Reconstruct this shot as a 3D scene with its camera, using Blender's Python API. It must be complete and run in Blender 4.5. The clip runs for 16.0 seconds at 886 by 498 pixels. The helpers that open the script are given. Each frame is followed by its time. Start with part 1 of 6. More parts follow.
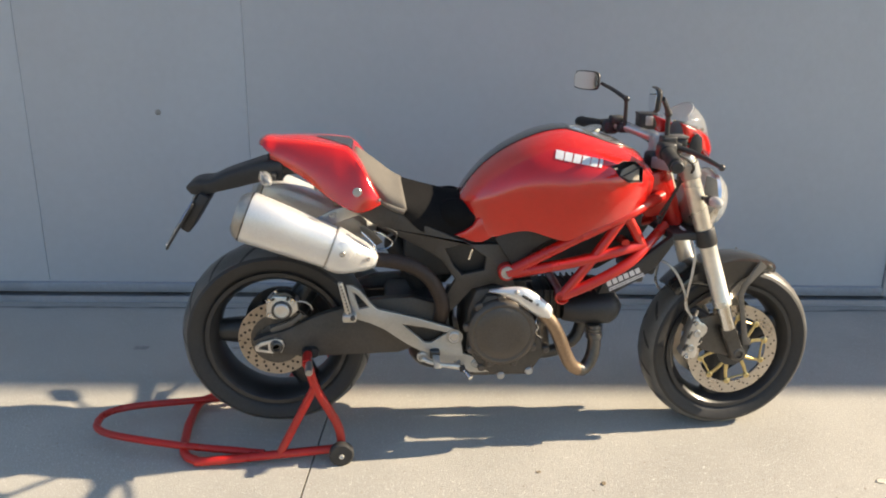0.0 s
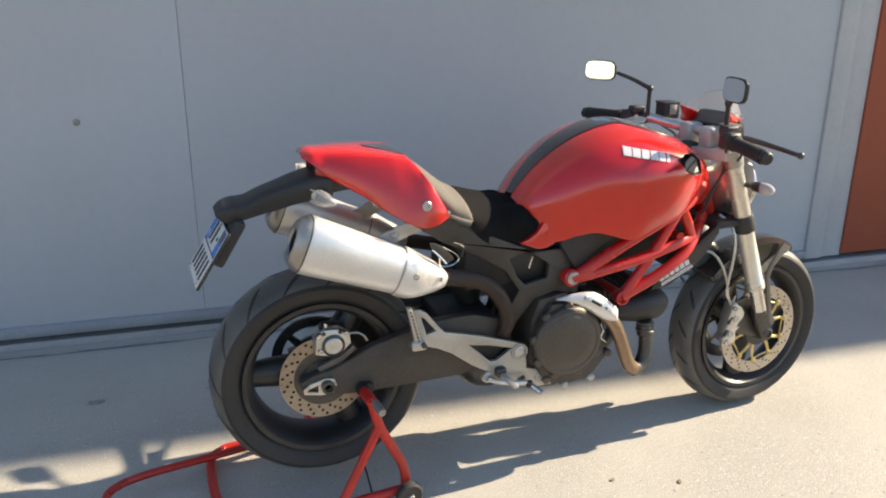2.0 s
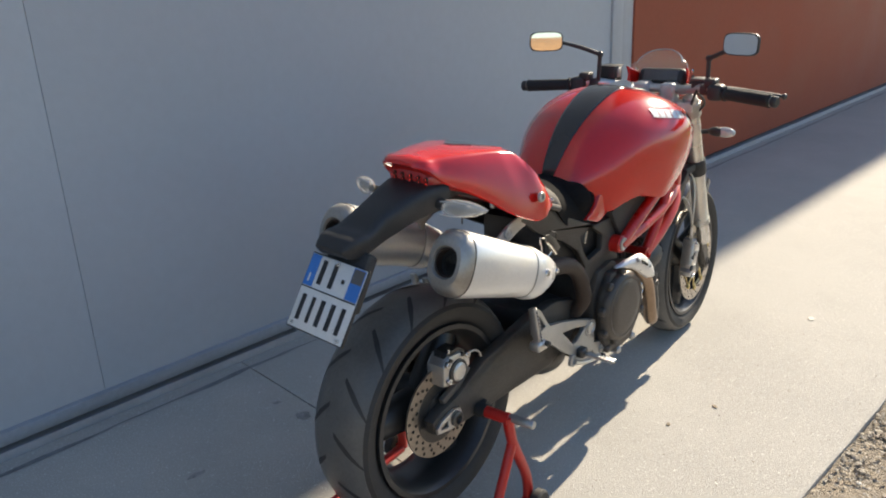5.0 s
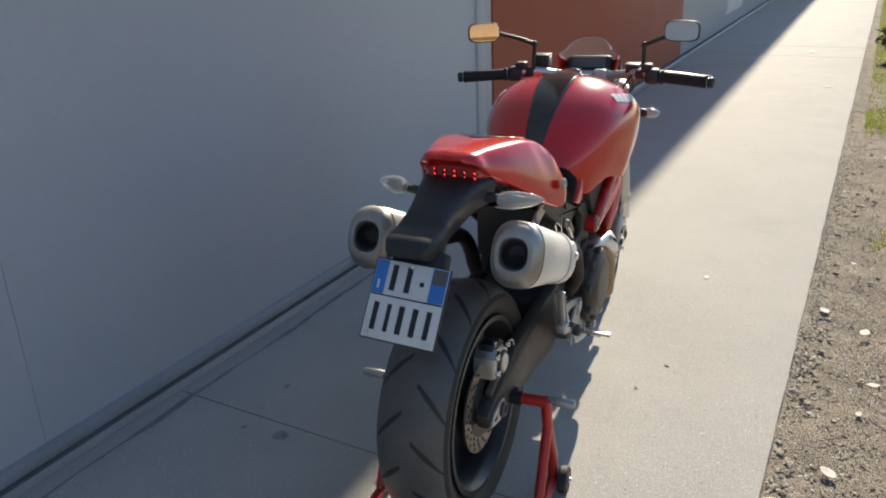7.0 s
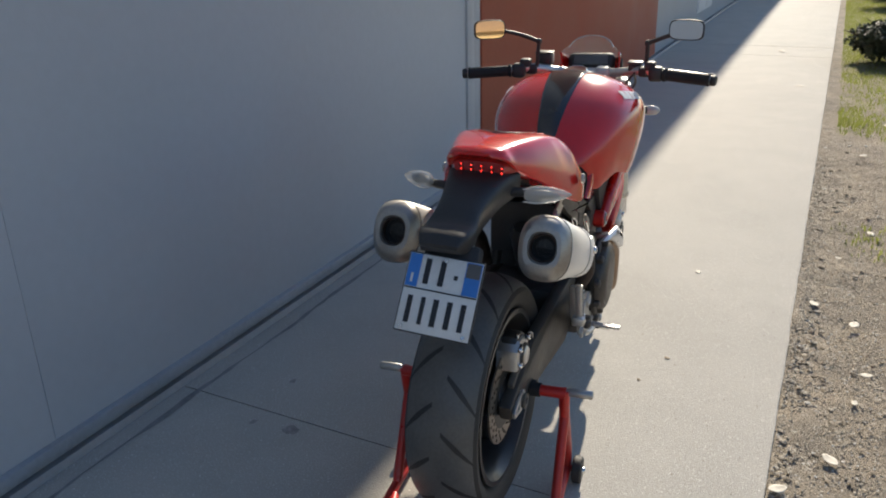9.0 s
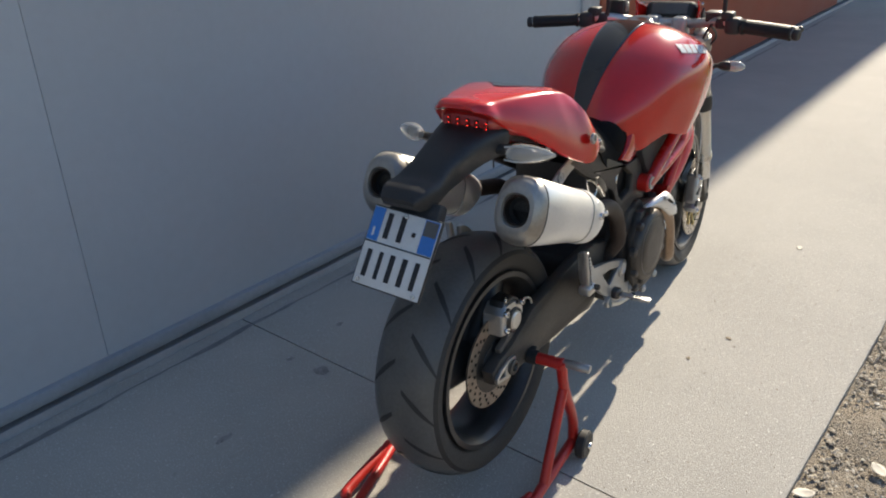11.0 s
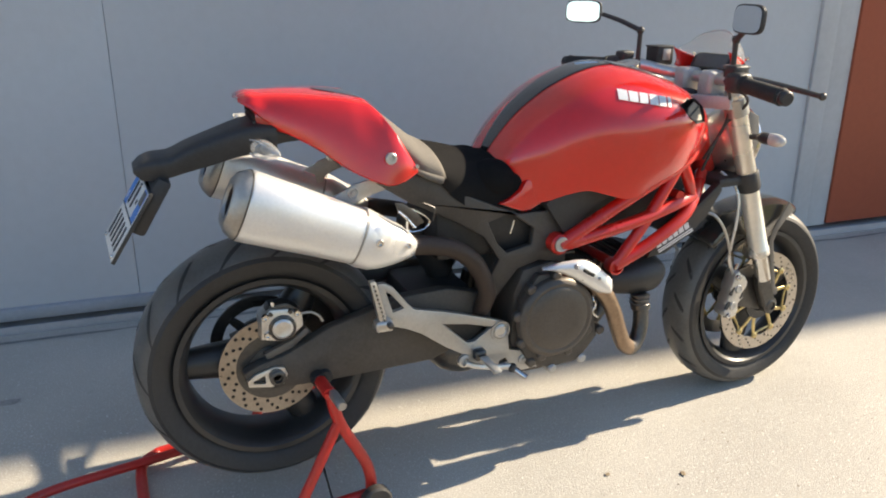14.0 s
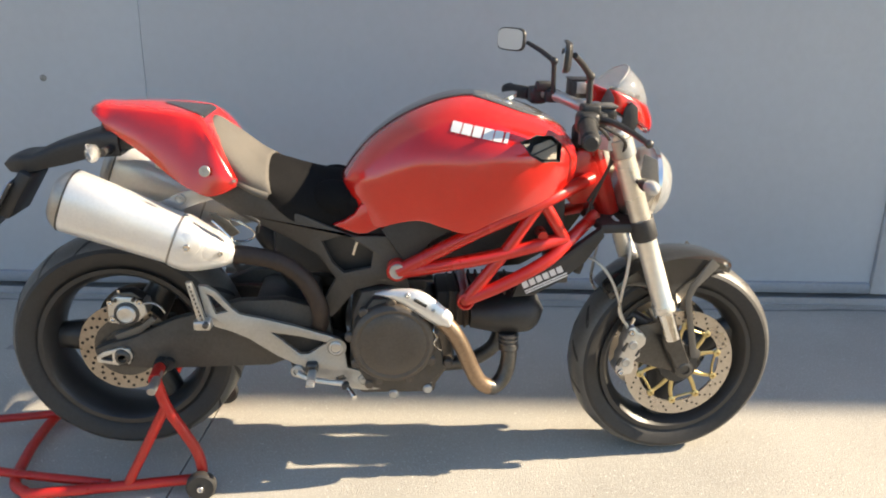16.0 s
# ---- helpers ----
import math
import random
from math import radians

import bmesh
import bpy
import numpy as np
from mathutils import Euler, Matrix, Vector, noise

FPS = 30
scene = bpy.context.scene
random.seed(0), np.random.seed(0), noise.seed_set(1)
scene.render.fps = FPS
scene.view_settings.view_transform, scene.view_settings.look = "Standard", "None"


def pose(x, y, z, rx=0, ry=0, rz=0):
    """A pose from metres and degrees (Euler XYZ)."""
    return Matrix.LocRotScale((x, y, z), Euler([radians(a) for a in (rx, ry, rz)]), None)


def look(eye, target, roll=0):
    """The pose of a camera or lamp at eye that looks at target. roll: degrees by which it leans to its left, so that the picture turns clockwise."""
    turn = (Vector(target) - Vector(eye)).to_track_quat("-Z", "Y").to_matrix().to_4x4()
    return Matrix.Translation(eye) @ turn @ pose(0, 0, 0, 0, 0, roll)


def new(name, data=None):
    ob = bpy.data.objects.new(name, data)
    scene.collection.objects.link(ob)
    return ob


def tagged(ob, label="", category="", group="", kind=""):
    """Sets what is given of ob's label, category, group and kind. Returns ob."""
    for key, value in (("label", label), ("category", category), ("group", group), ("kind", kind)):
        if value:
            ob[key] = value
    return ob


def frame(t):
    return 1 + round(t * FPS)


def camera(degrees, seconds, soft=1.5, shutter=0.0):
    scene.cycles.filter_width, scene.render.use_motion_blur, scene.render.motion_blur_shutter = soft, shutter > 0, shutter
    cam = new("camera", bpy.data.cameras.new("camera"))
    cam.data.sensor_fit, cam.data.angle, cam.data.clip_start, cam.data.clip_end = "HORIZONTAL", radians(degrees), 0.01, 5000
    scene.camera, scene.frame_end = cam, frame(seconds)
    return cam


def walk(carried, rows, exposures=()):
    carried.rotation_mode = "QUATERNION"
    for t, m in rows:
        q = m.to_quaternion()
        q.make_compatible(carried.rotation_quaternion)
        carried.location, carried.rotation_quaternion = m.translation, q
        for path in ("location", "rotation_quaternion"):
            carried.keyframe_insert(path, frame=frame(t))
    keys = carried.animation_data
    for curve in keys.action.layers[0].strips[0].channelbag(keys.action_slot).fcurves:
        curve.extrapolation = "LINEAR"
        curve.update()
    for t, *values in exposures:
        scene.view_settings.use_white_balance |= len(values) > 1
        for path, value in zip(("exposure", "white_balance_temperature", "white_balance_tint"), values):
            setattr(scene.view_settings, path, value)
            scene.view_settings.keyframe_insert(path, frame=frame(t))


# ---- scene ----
cam = camera(58.6, 16.0, soft=2.0)
PATH = [
    (0, (0.339, -2.323, 1.334), (0.49, -0.418, 0.743), 0.7),
    (0.5, (0.232, -2.227, 1.328), (0.463, -0.337, 0.715), -0.0),
    (1, (0.087, -2.155, 1.34), (0.4, -0.278, 0.724), 0.5),
    (1.5, (-0.157, -2.072, 1.352), (0.365, -0.247, 0.724), -0.7),
    (2, (-0.325, -1.971, 1.349), (0.311, -0.182, 0.721), 0.3),
    (2.5, (-0.462, -1.847, 1.34), (0.276, -0.11, 0.677), -0.7),
    (3, (-0.627, -1.718, 1.35), (0.243, -0.05, 0.671), -0.3),
    (3.5, (-0.847, -1.585, 1.362), (0.208, -0.036, 0.663), -1.7),
    (4, (-0.947, -1.437, 1.344), (0.153, 0.078, 0.641), -1.8),
    (4.5, (-1.033, -1.29, 1.354), (0.241, 0.071, 0.628), -0.3),
    (5, (-1.201, -1.17, 1.355), (0.207, 0.076, 0.674), -2.5),
    (5.2, (-1.266, -1.1, 1.367), (0.182, 0.076, 0.654), -2.0),
    (7.3, (-1.519, -0.615, 1.376), (0.185, 0.15, 0.662), -2.3),
    (7.5, (-1.534, -0.587, 1.375), (0.162, 0.196, 0.661), -2.0),
    (8, (-1.547, -0.572, 1.384), (0.173, 0.165, 0.68), -1.7),
    (8.5, (-1.566, -0.57, 1.384), (0.157, 0.156, 0.673), -1.4),
    (9, (-1.571, -0.552, 1.383), (0.156, 0.145, 0.654), -1.3),
    (9.2, (-1.574, -0.546, 1.381), (0.156, 0.15, 0.659), -1.2),
    (11.3, (-1.242, -0.96, 1.354), (0.207, 0.162, 0.555), -2.1),
    (11.5, (-1.175, -1.002, 1.332), (0.278, 0.155, 0.591), -1.1),
    (12, (-1.022, -1.2, 1.318), (0.271, 0.15, 0.605), -1.2),
    (12.5, (-0.834, -1.341, 1.268), (0.34, 0.108, 0.545), -0.0),
    (13, (-0.63, -1.449, 1.215), (0.378, 0.121, 0.495), 1.1),
    (13.5, (-0.452, -1.565, 1.205), (0.376, 0.142, 0.573), 0.9),
    (14, (-0.251, -1.702, 1.196), (0.479, 0.041, 0.54), 0.3),
    (14.5, (-0.064, -1.743, 1.23), (0.559, 0.047, 0.59), 1.1),
    (15, (0.168, -1.807, 1.263), (0.63, 0.016, 0.584), 0.2),
    (15.5, (0.421, -1.881, 1.268), (0.714, -0.02, 0.595), 0.5),
    (16, (0.68, -1.938, 1.246), (0.816, -0.048, 0.606), 1.1),
]
walk(cam, [(t, look(eye, target, roll)) for t, eye, target, roll in PATH],
     exposures=[(t, stops, kelvin, 11) for t, stops, kelvin in ((0, 1.09, 6900), (2, 1.22, 6800), (3, 1.2, 6750), (5, 0.92, 6450), (7.5, 0.53, 6250), (9, 0.5, 6200),
                                                         (11.5, 0.7, 6350), (12.5, 0.92, 6500), (14, 1.24, 6750), (16, 1.34, 7000))])

# ---- world, sun ----
SUN_UP, SUN_SIDE = 31.3, 0.9          # degrees above the ground; degrees from the x axis towards the wall
world = bpy.data.worlds.new("sky")
scene.world = world
world.use_nodes = True
sky = world.node_tree.nodes.new("ShaderNodeTexSky")
sky.sky_type, sky.sun_disc = "NISHITA", False
sky.sun_elevation, sky.sun_rotation = radians(SUN_UP), radians(90 - SUN_SIDE)
sky.air_density, sky.dust_density, sky.ozone_density = 1.2, 0.5, 3.3
back = world.node_tree.nodes["Background"]
back.inputs["Strength"].default_value = 0.095
world.node_tree.links.new(sky.outputs[0], back.inputs[0])
lamp = bpy.data.lights.new("sun", "SUN")
lamp.energy, lamp.angle, lamp.color = 5.0, radians(0.6), (1.0, 0.875, 0.675)
sun = new("sun", lamp)
e, a = radians(SUN_UP), radians(SUN_SIDE)
sun.matrix_world = look((30 * math.cos(e) * math.cos(a), 30 * math.cos(e) * math.sin(a), 30 * math.sin(e)), (0, 0, 0))


# ---- materials ----
def material(name, color, rough=0.5, metal=0.0, vary=0.12, scale=6.0, fine=90.0, bump=0.0, bump_scale=120.0, coat=0.0,
             stain=None, stain_amount=0.0, rough_vary=0.1, specks=(), depth=0.004, gloss=0.5):
    m = bpy.data.materials.new(name)
    m.use_nodes = True
    t = m.node_tree
    n, l = t.nodes, t.links
    p = n["Principled BSDF"]
    p.inputs["Metallic"].default_value = metal
    p.inputs["Specular IOR Level"].default_value = gloss
    p.inputs["Coat Weight"].default_value = coat
    p.inputs["Coat Roughness"].default_value = 0.03
    co = n.new("ShaderNodeTexCoord")

    def tex(s, detail):
        x = n.new("ShaderNodeTexNoise")
        x.inputs["Scale"].default_value, x.inputs["Detail"].default_value = s, detail
        l.new(co.outputs["Object"], x.inputs["Vector"])
        return x

    def ramp(src, lo, hi, a, b):
        r = n.new("ShaderNodeMapRange")
        r.inputs["From Min"].default_value, r.inputs["From Max"].default_value = lo, hi
        r.inputs["To Min"].default_value, r.inputs["To Max"].default_value = a, b
        l.new(src, r.inputs["Value"])
        return r.outputs["Result"]

    big, small = tex(scale, 5), tex(fine, 4)
    add = n.new("ShaderNodeMath")
    add.operation = "ADD"
    l.new(ramp(big.outputs["Fac"], 0.3, 0.7, -vary, vary), add.inputs[0])
    l.new(ramp(small.outputs["Fac"], 0.3, 0.7, -vary * 0.6, vary * 0.6), add.inputs[1])
    bright = n.new("ShaderNodeMath")
    bright.operation = "ADD"
    bright.inputs[1].default_value = 1.0
    l.new(add.outputs[0], bright.inputs[0])
    mul = n.new("ShaderNodeVectorMath")
    mul.operation = "SCALE"
    mul.inputs[0].default_value = color
    l.new(bright.outputs[0], mul.inputs["Scale"])
    out = mul.outputs["Vector"]
    if stain:
        mix = n.new("ShaderNodeMix")
        mix.data_type = "RGBA"
        mix.inputs["B"].default_value = (*stain, 1)
        l.new(out, mix.inputs["A"])
        l.new(ramp(tex(scale * 0.35, 8).outputs["Fac"], 0.5, 0.72, 0, stain_amount), mix.inputs["Factor"])
        out = mix.outputs["Result"]
    for tint, size, lo, hi in specks:
        mix = n.new("ShaderNodeMix")
        mix.data_type = "RGBA"
        mix.inputs["B"].default_value = (*tint, 1)
        l.new(out, mix.inputs["A"])
        l.new(ramp(tex(size, 2).outputs["Fac"], lo, hi, 0, 0.85), mix.inputs["Factor"])
        out = mix.outputs["Result"]
    l.new(out, p.inputs["Base Color"])
    l.new(ramp(big.outputs["Fac"], 0.3, 0.7, max(0.02, rough - rough_vary), min(1, rough + rough_vary)), p.inputs["Roughness"])
    if bump:
        b = n.new("ShaderNodeBump")
        b.inputs["Strength"].default_value, b.inputs["Distance"].default_value = bump, depth
        l.new(tex(bump_scale, 6).outputs["Fac"], b.inputs["Height"])
        l.new(b.outputs["Normal"], p.inputs["Normal"])
    return m


def thin_clear(name, white):
    """Thin clear plastic: mostly see-through, with a glossy, slightly scuffed face."""
    m = bpy.data.materials.new(name)
    m.use_nodes = True
    n, l = m.node_tree.nodes, m.node_tree.links
    p = n["Principled BSDF"]
    p.inputs["Base Color"].default_value = (0.75, 0.74, 0.7, 1)
    p.inputs["Roughness"].default_value, p.inputs["Coat Weight"].default_value = 0.08, 1.0
    clear, mix = n.new("ShaderNodeBsdfTransparent"), n.new("ShaderNodeMixShader")
    mix.inputs["Fac"].default_value = white
    l.new(clear.outputs[0], mix.inputs[1])
    l.new(p.outputs[0], mix.inputs[2])
    l.new(mix.outputs[0], n["Material Output"].inputs[0])
    return m


def glow(name, color, strength):
    m = bpy.data.materials.new(name)
    m.use_nodes = True
    p = m.node_tree.nodes["Principled BSDF"]
    p.inputs["Base Color"].default_value = (*color, 1)
    p.inputs["Emission Color"].default_value, p.inputs["Emission Strength"].default_value = (*color, 1), strength
    return m


RED = material("red_paint", (0.62, 0.012, 0.008), 0.22, 0, 0.04, 5, 60, coat=1.0, rough_vary=0.05)
FRAME_RED = material("red_frame_paint", (0.55, 0.016, 0.010), 0.32, 0, 0.06, 8, 60, coat=0.5)
STAND_RED = material("red_stand_paint", (0.5, 0.02, 0.014), 0.35, 0, 0.12, 12, 80, bump=0.1, stain=(0.2, 0.03, 0.02), stain_amount=0.5)
BLACK = material("black_plastic", (0.028, 0.027, 0.027), 0.5, 0, 0.25, 8, 150, bump=0.15, bump_scale=400)
GLOSS = material("gloss_black", (0.03, 0.029, 0.028), 0.16, 0, 0.1, 5, 60, coat=0.6)
RUBBER = material("tyre_rubber", (0.027, 0.025, 0.024), 0.62, 0, 0.25, 9, 120, bump=0.2, bump_scale=260, stain=(0.045, 0.041, 0.036), stain_amount=0.6)
TREAD = material("dusty_tread", (0.11, 0.105, 0.097), 0.38, 0, 0.2, 9, 140, bump=0.2, bump_scale=300, stain=(0.105, 0.098, 0.087), stain_amount=0.6)
GRIP = material("grip_rubber", (0.016, 0.016, 0.016), 0.75, 0, 0.2, 20, 200, bump=0.3, bump_scale=300)
RIM = material("black_rim_paint", (0.024, 0.023, 0.023), 0.42, 0.0, 0.15, 8, 90, coat=0.15, stain=(0.045, 0.041, 0.037), stain_amount=0.4)
ENGINE = material("engine_grey_paint", (0.072, 0.063, 0.055), 0.5, 0.3, 0.2, 14, 140, bump=0.2, bump_scale=300, stain=(0.09, 0.075, 0.06), stain_amount=0.4)
COVER = material("clutch_cover", (0.1, 0.085, 0.072), 0.45, 0.4, 0.15, 10, 160, bump=0.15, bump_scale=350)
ALLOY = material("cast_alloy", (0.62, 0.6, 0.57), 0.36, 0.85, 0.1, 12, 160, bump=0.12, bump_scale=350, stain=(0.3, 0.28, 0.25), stain_amount=0.35)
BRUSHED = material("muffler_alloy", (0.8, 0.785, 0.76), 0.34, 0.5, 0.06, 6, 180, bump=0.05, bump_scale=500)
CHROME = material("bright_steel", (0.72, 0.71, 0.69), 0.16, 1.0, 0.06, 20, 150)
DISC = material("brake_disc_steel", (0.5, 0.45, 0.39), 0.3, 0.9, 0.12, 14, 160, bump=0.1, bump_scale=300)
CAST = material("satin_grey_casting", (0.46, 0.45, 0.43), 0.4, 0.75, 0.1, 12, 160, bump=0.15, bump_scale=350, stain=(0.25, 0.23, 0.2), stain_amount=0.4)
REARDISC = material("worn_rear_disc", (0.36, 0.31, 0.26), 0.35, 0.85, 0.15, 14, 160)
GREYPLASTIC = material("grey_plastic", (0.11, 0.105, 0.1), 0.45, 0, 0.15, 12, 140, bump=0.1, bump_scale=300)
STAY = material("grey_stay_paint", (0.13, 0.12, 0.108), 0.45, 0.3, 0.12, 12, 140, bump=0.1, bump_scale=300)
SATIN = material("pale_satin_casting", (0.5, 0.49, 0.47), 0.45, 0.25, 0.1, 12, 160, bump=0.15, bump_scale=350)
CAPCOVER = material("glossy_grey_cover", (0.13, 0.125, 0.115), 0.24, 0.2, 0.1, 8, 90, coat=1.0)
GOLD = material("gold_anodised", (0.6, 0.47, 0.22), 0.36, 0.8, 0.1, 14, 120)
FORK = material("fork_tube_silver", (0.8, 0.75, 0.66), 0.3, 0.6, 0.06, 10, 100)
PIPE = material("heated_steel_pipe", (0.3, 0.215, 0.15), 0.38, 0.85, 0.18, 7, 120, stain=(0.2, 0.12, 0.06), stain_amount=0.6)
DARKSTEEL = material("dark_steel", (0.1, 0.095, 0.09), 0.4, 0.8, 0.2, 12, 120)
SUEDE = material("taupe_seat_fabric", (0.125, 0.112, 0.096), 0.82, 0, 0.12, 12, 240, bump=0.3, bump_scale=600)
VINYL = material("black_seat_vinyl", (0.013, 0.0125, 0.0125), 0.8, 0, 0.2, 12, 200, bump=0.15, bump_scale=450, gloss=0.04)
WHITE = material("white_print", (0.75, 0.74, 0.74), 0.4, 0, 0.04, 12, 120)
PLATE_WHITE = material("plate_white", (0.72, 0.72, 0.7), 0.4, 0, 0.06, 12, 120, stain=(0.45, 0.43, 0.4), stain_amount=0.3)
PLATE_BLUE = material("plate_blue", (0.04, 0.19, 0.56), 0.4, 0, 0.06, 12, 120)
PLATE_BLACK = material("plate_black", (0.015, 0.015, 0.018), 0.45, 0, 0.1, 12, 120)
# near-black that paints the shade inside holes, slots and outlets
HOLE = material("hole_shade_black", (0.008, 0.008, 0.008), 0.8, 0, 0.1, 10, 100)
CAPSTEEL = material("dull_cap_steel", (0.42, 0.4, 0.37), 0.42, 0.75, 0.12, 14, 140, stain=(0.16, 0.14, 0.12), stain_amount=0.5)
COPPER = material("dark_brown_pipe", (0.05, 0.035, 0.028), 0.6, 0.4, 0.2, 20, 120)
MIRROR = material("mirror_glass", (0.9, 0.9, 0.9), 0.02, 1.0, 0.0, 5, 50, rough_vary=0.0)
MILKY = material("milky_clear_lens", (0.52, 0.51, 0.48), 0.1, 0, 0.1, 60, 200, coat=1.0)
SCREEN = thin_clear("clear_screen", 0.16)
LENS = thin_clear("clear_lens", 0.36)
TAIL = material("red_lens", (0.42, 0.028, 0.022), 0.14, 0, 0.1, 20, 200, coat=1.0)
LED = glow("tail_led", (1.0, 0.04, 0.025), 2.6)
WALL = material("grey_wall_paint", (0.455, 0.483, 0.52), 0.55, 0, 0.035, 1.3, 30, bump=0.12, bump_scale=60, stain=(0.38, 0.405, 0.44), stain_amount=0.4)
TRIM = material("grey_trim_paint", (0.46, 0.47, 0.485), 0.5, 0, 0.06, 3, 40, bump=0.1, bump_scale=80)
RUST = material("red_brown_wall_paint", (0.36, 0.085, 0.04), 0.65, 0, 0.06, 1.5, 40, bump=0.15, bump_scale=80)
# the pale specks put the sun's sparkle on the concrete into its colour
CONCRETE = material("concrete", (0.385, 0.36, 0.318), 0.8, 0, 0.07, 3.0, 190, bump=0.5, bump_scale=190, stain=(0.315, 0.298, 0.266), stain_amount=0.5, rough_vary=0.02,
                    specks=(((0.66, 0.64, 0.58), 240, 0.6, 0.68), ((0.24, 0.225, 0.2), 300, 0.66, 0.76), ((0.33, 0.31, 0.27), 30, 0.66, 0.78), ((0.8, 0.78, 0.72), 120, 0.68, 0.72)))
MESH = material("beige_intake_mesh", (0.3, 0.265, 0.215), 0.6, 0.2, 0.15, 60, 400, bump=0.5, bump_scale=900)
STAIN = material("oil_stain", (0.255, 0.241, 0.22), 0.7, 0, 0.3, 30, 120)
WET = material("dark_damp_stain", (0.2, 0.195, 0.19), 0.7, 0, 0.25, 12, 80)
SOIL = material("dry_soil", (0.29, 0.245, 0.185), 0.95, 0, 0.3, 4, 120, bump=1.0, bump_scale=190, stain=(0.19, 0.158, 0.118), stain_amount=0.6,
                specks=(((0.42, 0.375, 0.31), 150, 0.6, 0.67), ((0.12, 0.098, 0.074), 190, 0.6, 0.68), ((0.3, 0.26, 0.205), 60, 0.6, 0.7)), depth=0.011)
FOOT = material("grey_ledge_paint", (0.27, 0.285, 0.31), 0.6, 0, 0.1, 4, 60, bump=0.15, bump_scale=80, stain=(0.17, 0.175, 0.19), stain_amount=0.6)


# ---- tools for meshes ----
def finish(name, bm, mat, sharp=38):
    me = bpy.data.meshes.new(name)
    bmesh.ops.recalc_face_normals(bm, faces=bm.faces)
    bm.to_mesh(me)
    bm.free()
    me.materials.append(mat)
    for f in me.polygons:
        f.use_smooth = True
    me.set_sharp_from_angle(angle=radians(sharp))
    return new(name, me)


def under(ob, parent):
    """Makes ob, whose mesh is in world coordinates, a part of parent."""
    ob.parent = parent
    root = parent
    while root.parent:
        root = root.parent
    if parent is root:
        ob.matrix_parent_inverse = Matrix.Translation(-root.location)
    return ob


def part(name, bm, mat, parent, label="", sharp=38):
    ob = under(finish(name, bm, mat, sharp), parent)
    if label:
        ob["label"] = label
    return ob


def thing(name, at, label, category, group=""):
    ob = new(name)
    ob.location, ob.empty_display_size = at, 0.1
    return tagged(ob, label, category, group)


def spline(pts, steps=6):
    """Points of a smooth line through pts."""
    p = [Vector(q) for q in pts]
    p = [2 * p[0] - p[1]] + p + [2 * p[-1] - p[-2]]
    out = []
    for i in range(1, len(p) - 2):
        for k in range(steps):
            u = k / steps
            a, b, c, d = p[i - 1:i + 3]
            out.append(0.5 * (2 * b + (c - a) * u + (2 * a - 5 * b + 4 * c - d) * u * u + (3 * b - a - 3 * c + d) * u ** 3))
    return out + [p[-2]]


def tube(pts, r, sides=10, smooth=True, steps=6, bm=None, caps=True):
    """A round tube along pts; r is one radius or one for each end."""
    line = spline(pts, steps) if smooth and len(pts) > 2 else [Vector(q) for q in pts]
    bm = bm or bmesh.new()
    r0, r1 = r if isinstance(r, tuple) else (r, r)
    up, rings = None, []
    for i, c in enumerate(line):
        d = (line[min(i + 1, len(line) - 1)] - line[max(i - 1, 0)]).normalized()
        if up is None:
            up = d.orthogonal().normalized()
        up = (up - up.dot(d) * d).normalized()
        side = d.cross(up)
        rr = r0 + (r1 - r0) * i / max(1, len(line) - 1)
        rings.append([bm.verts.new(c + rr * (math.cos(a) * up + math.sin(a) * side)) for a in [2 * math.pi * k / sides for k in range(sides)]])
    skin(bm, rings, caps)
    return bm


def skin(bm, rings, caps=True, closed=True):
    n = len(rings[0])
    for a, b in zip(rings, rings[1:]):
        for k in range(n if closed else n - 1):
            bm.faces.new((a[k], a[(k + 1) % n], b[(k + 1) % n], b[k]))
    if caps:
        bm.faces.new(rings[0][::-1])
        bm.faces.new(rings[-1])


def lathe(profile, at, axis=(0, 1, 0), sides=48, bm=None, closed=False):
    """Turns (distance along the axis, radius) round the axis through at."""
    bm = bm or bmesh.new()
    d = Vector(axis).normalized()
    u = Vector((1, 0, 0)) if abs(d.x) < 0.9 else Vector((0, 0, 1))
    u = (u - u.dot(d) * d).normalized()
    v = d.cross(u)
    rings = [[bm.verts.new(Vector(at) + h * d + r * (math.cos(t) * u + math.sin(t) * v)) for t in [2 * math.pi * k / sides for k in range(sides)]] for h, r in profile]
    skin(bm, rings, caps=not closed)
    if closed:
        skin(bm, [rings[-1], rings[0]], caps=False)
    return bm


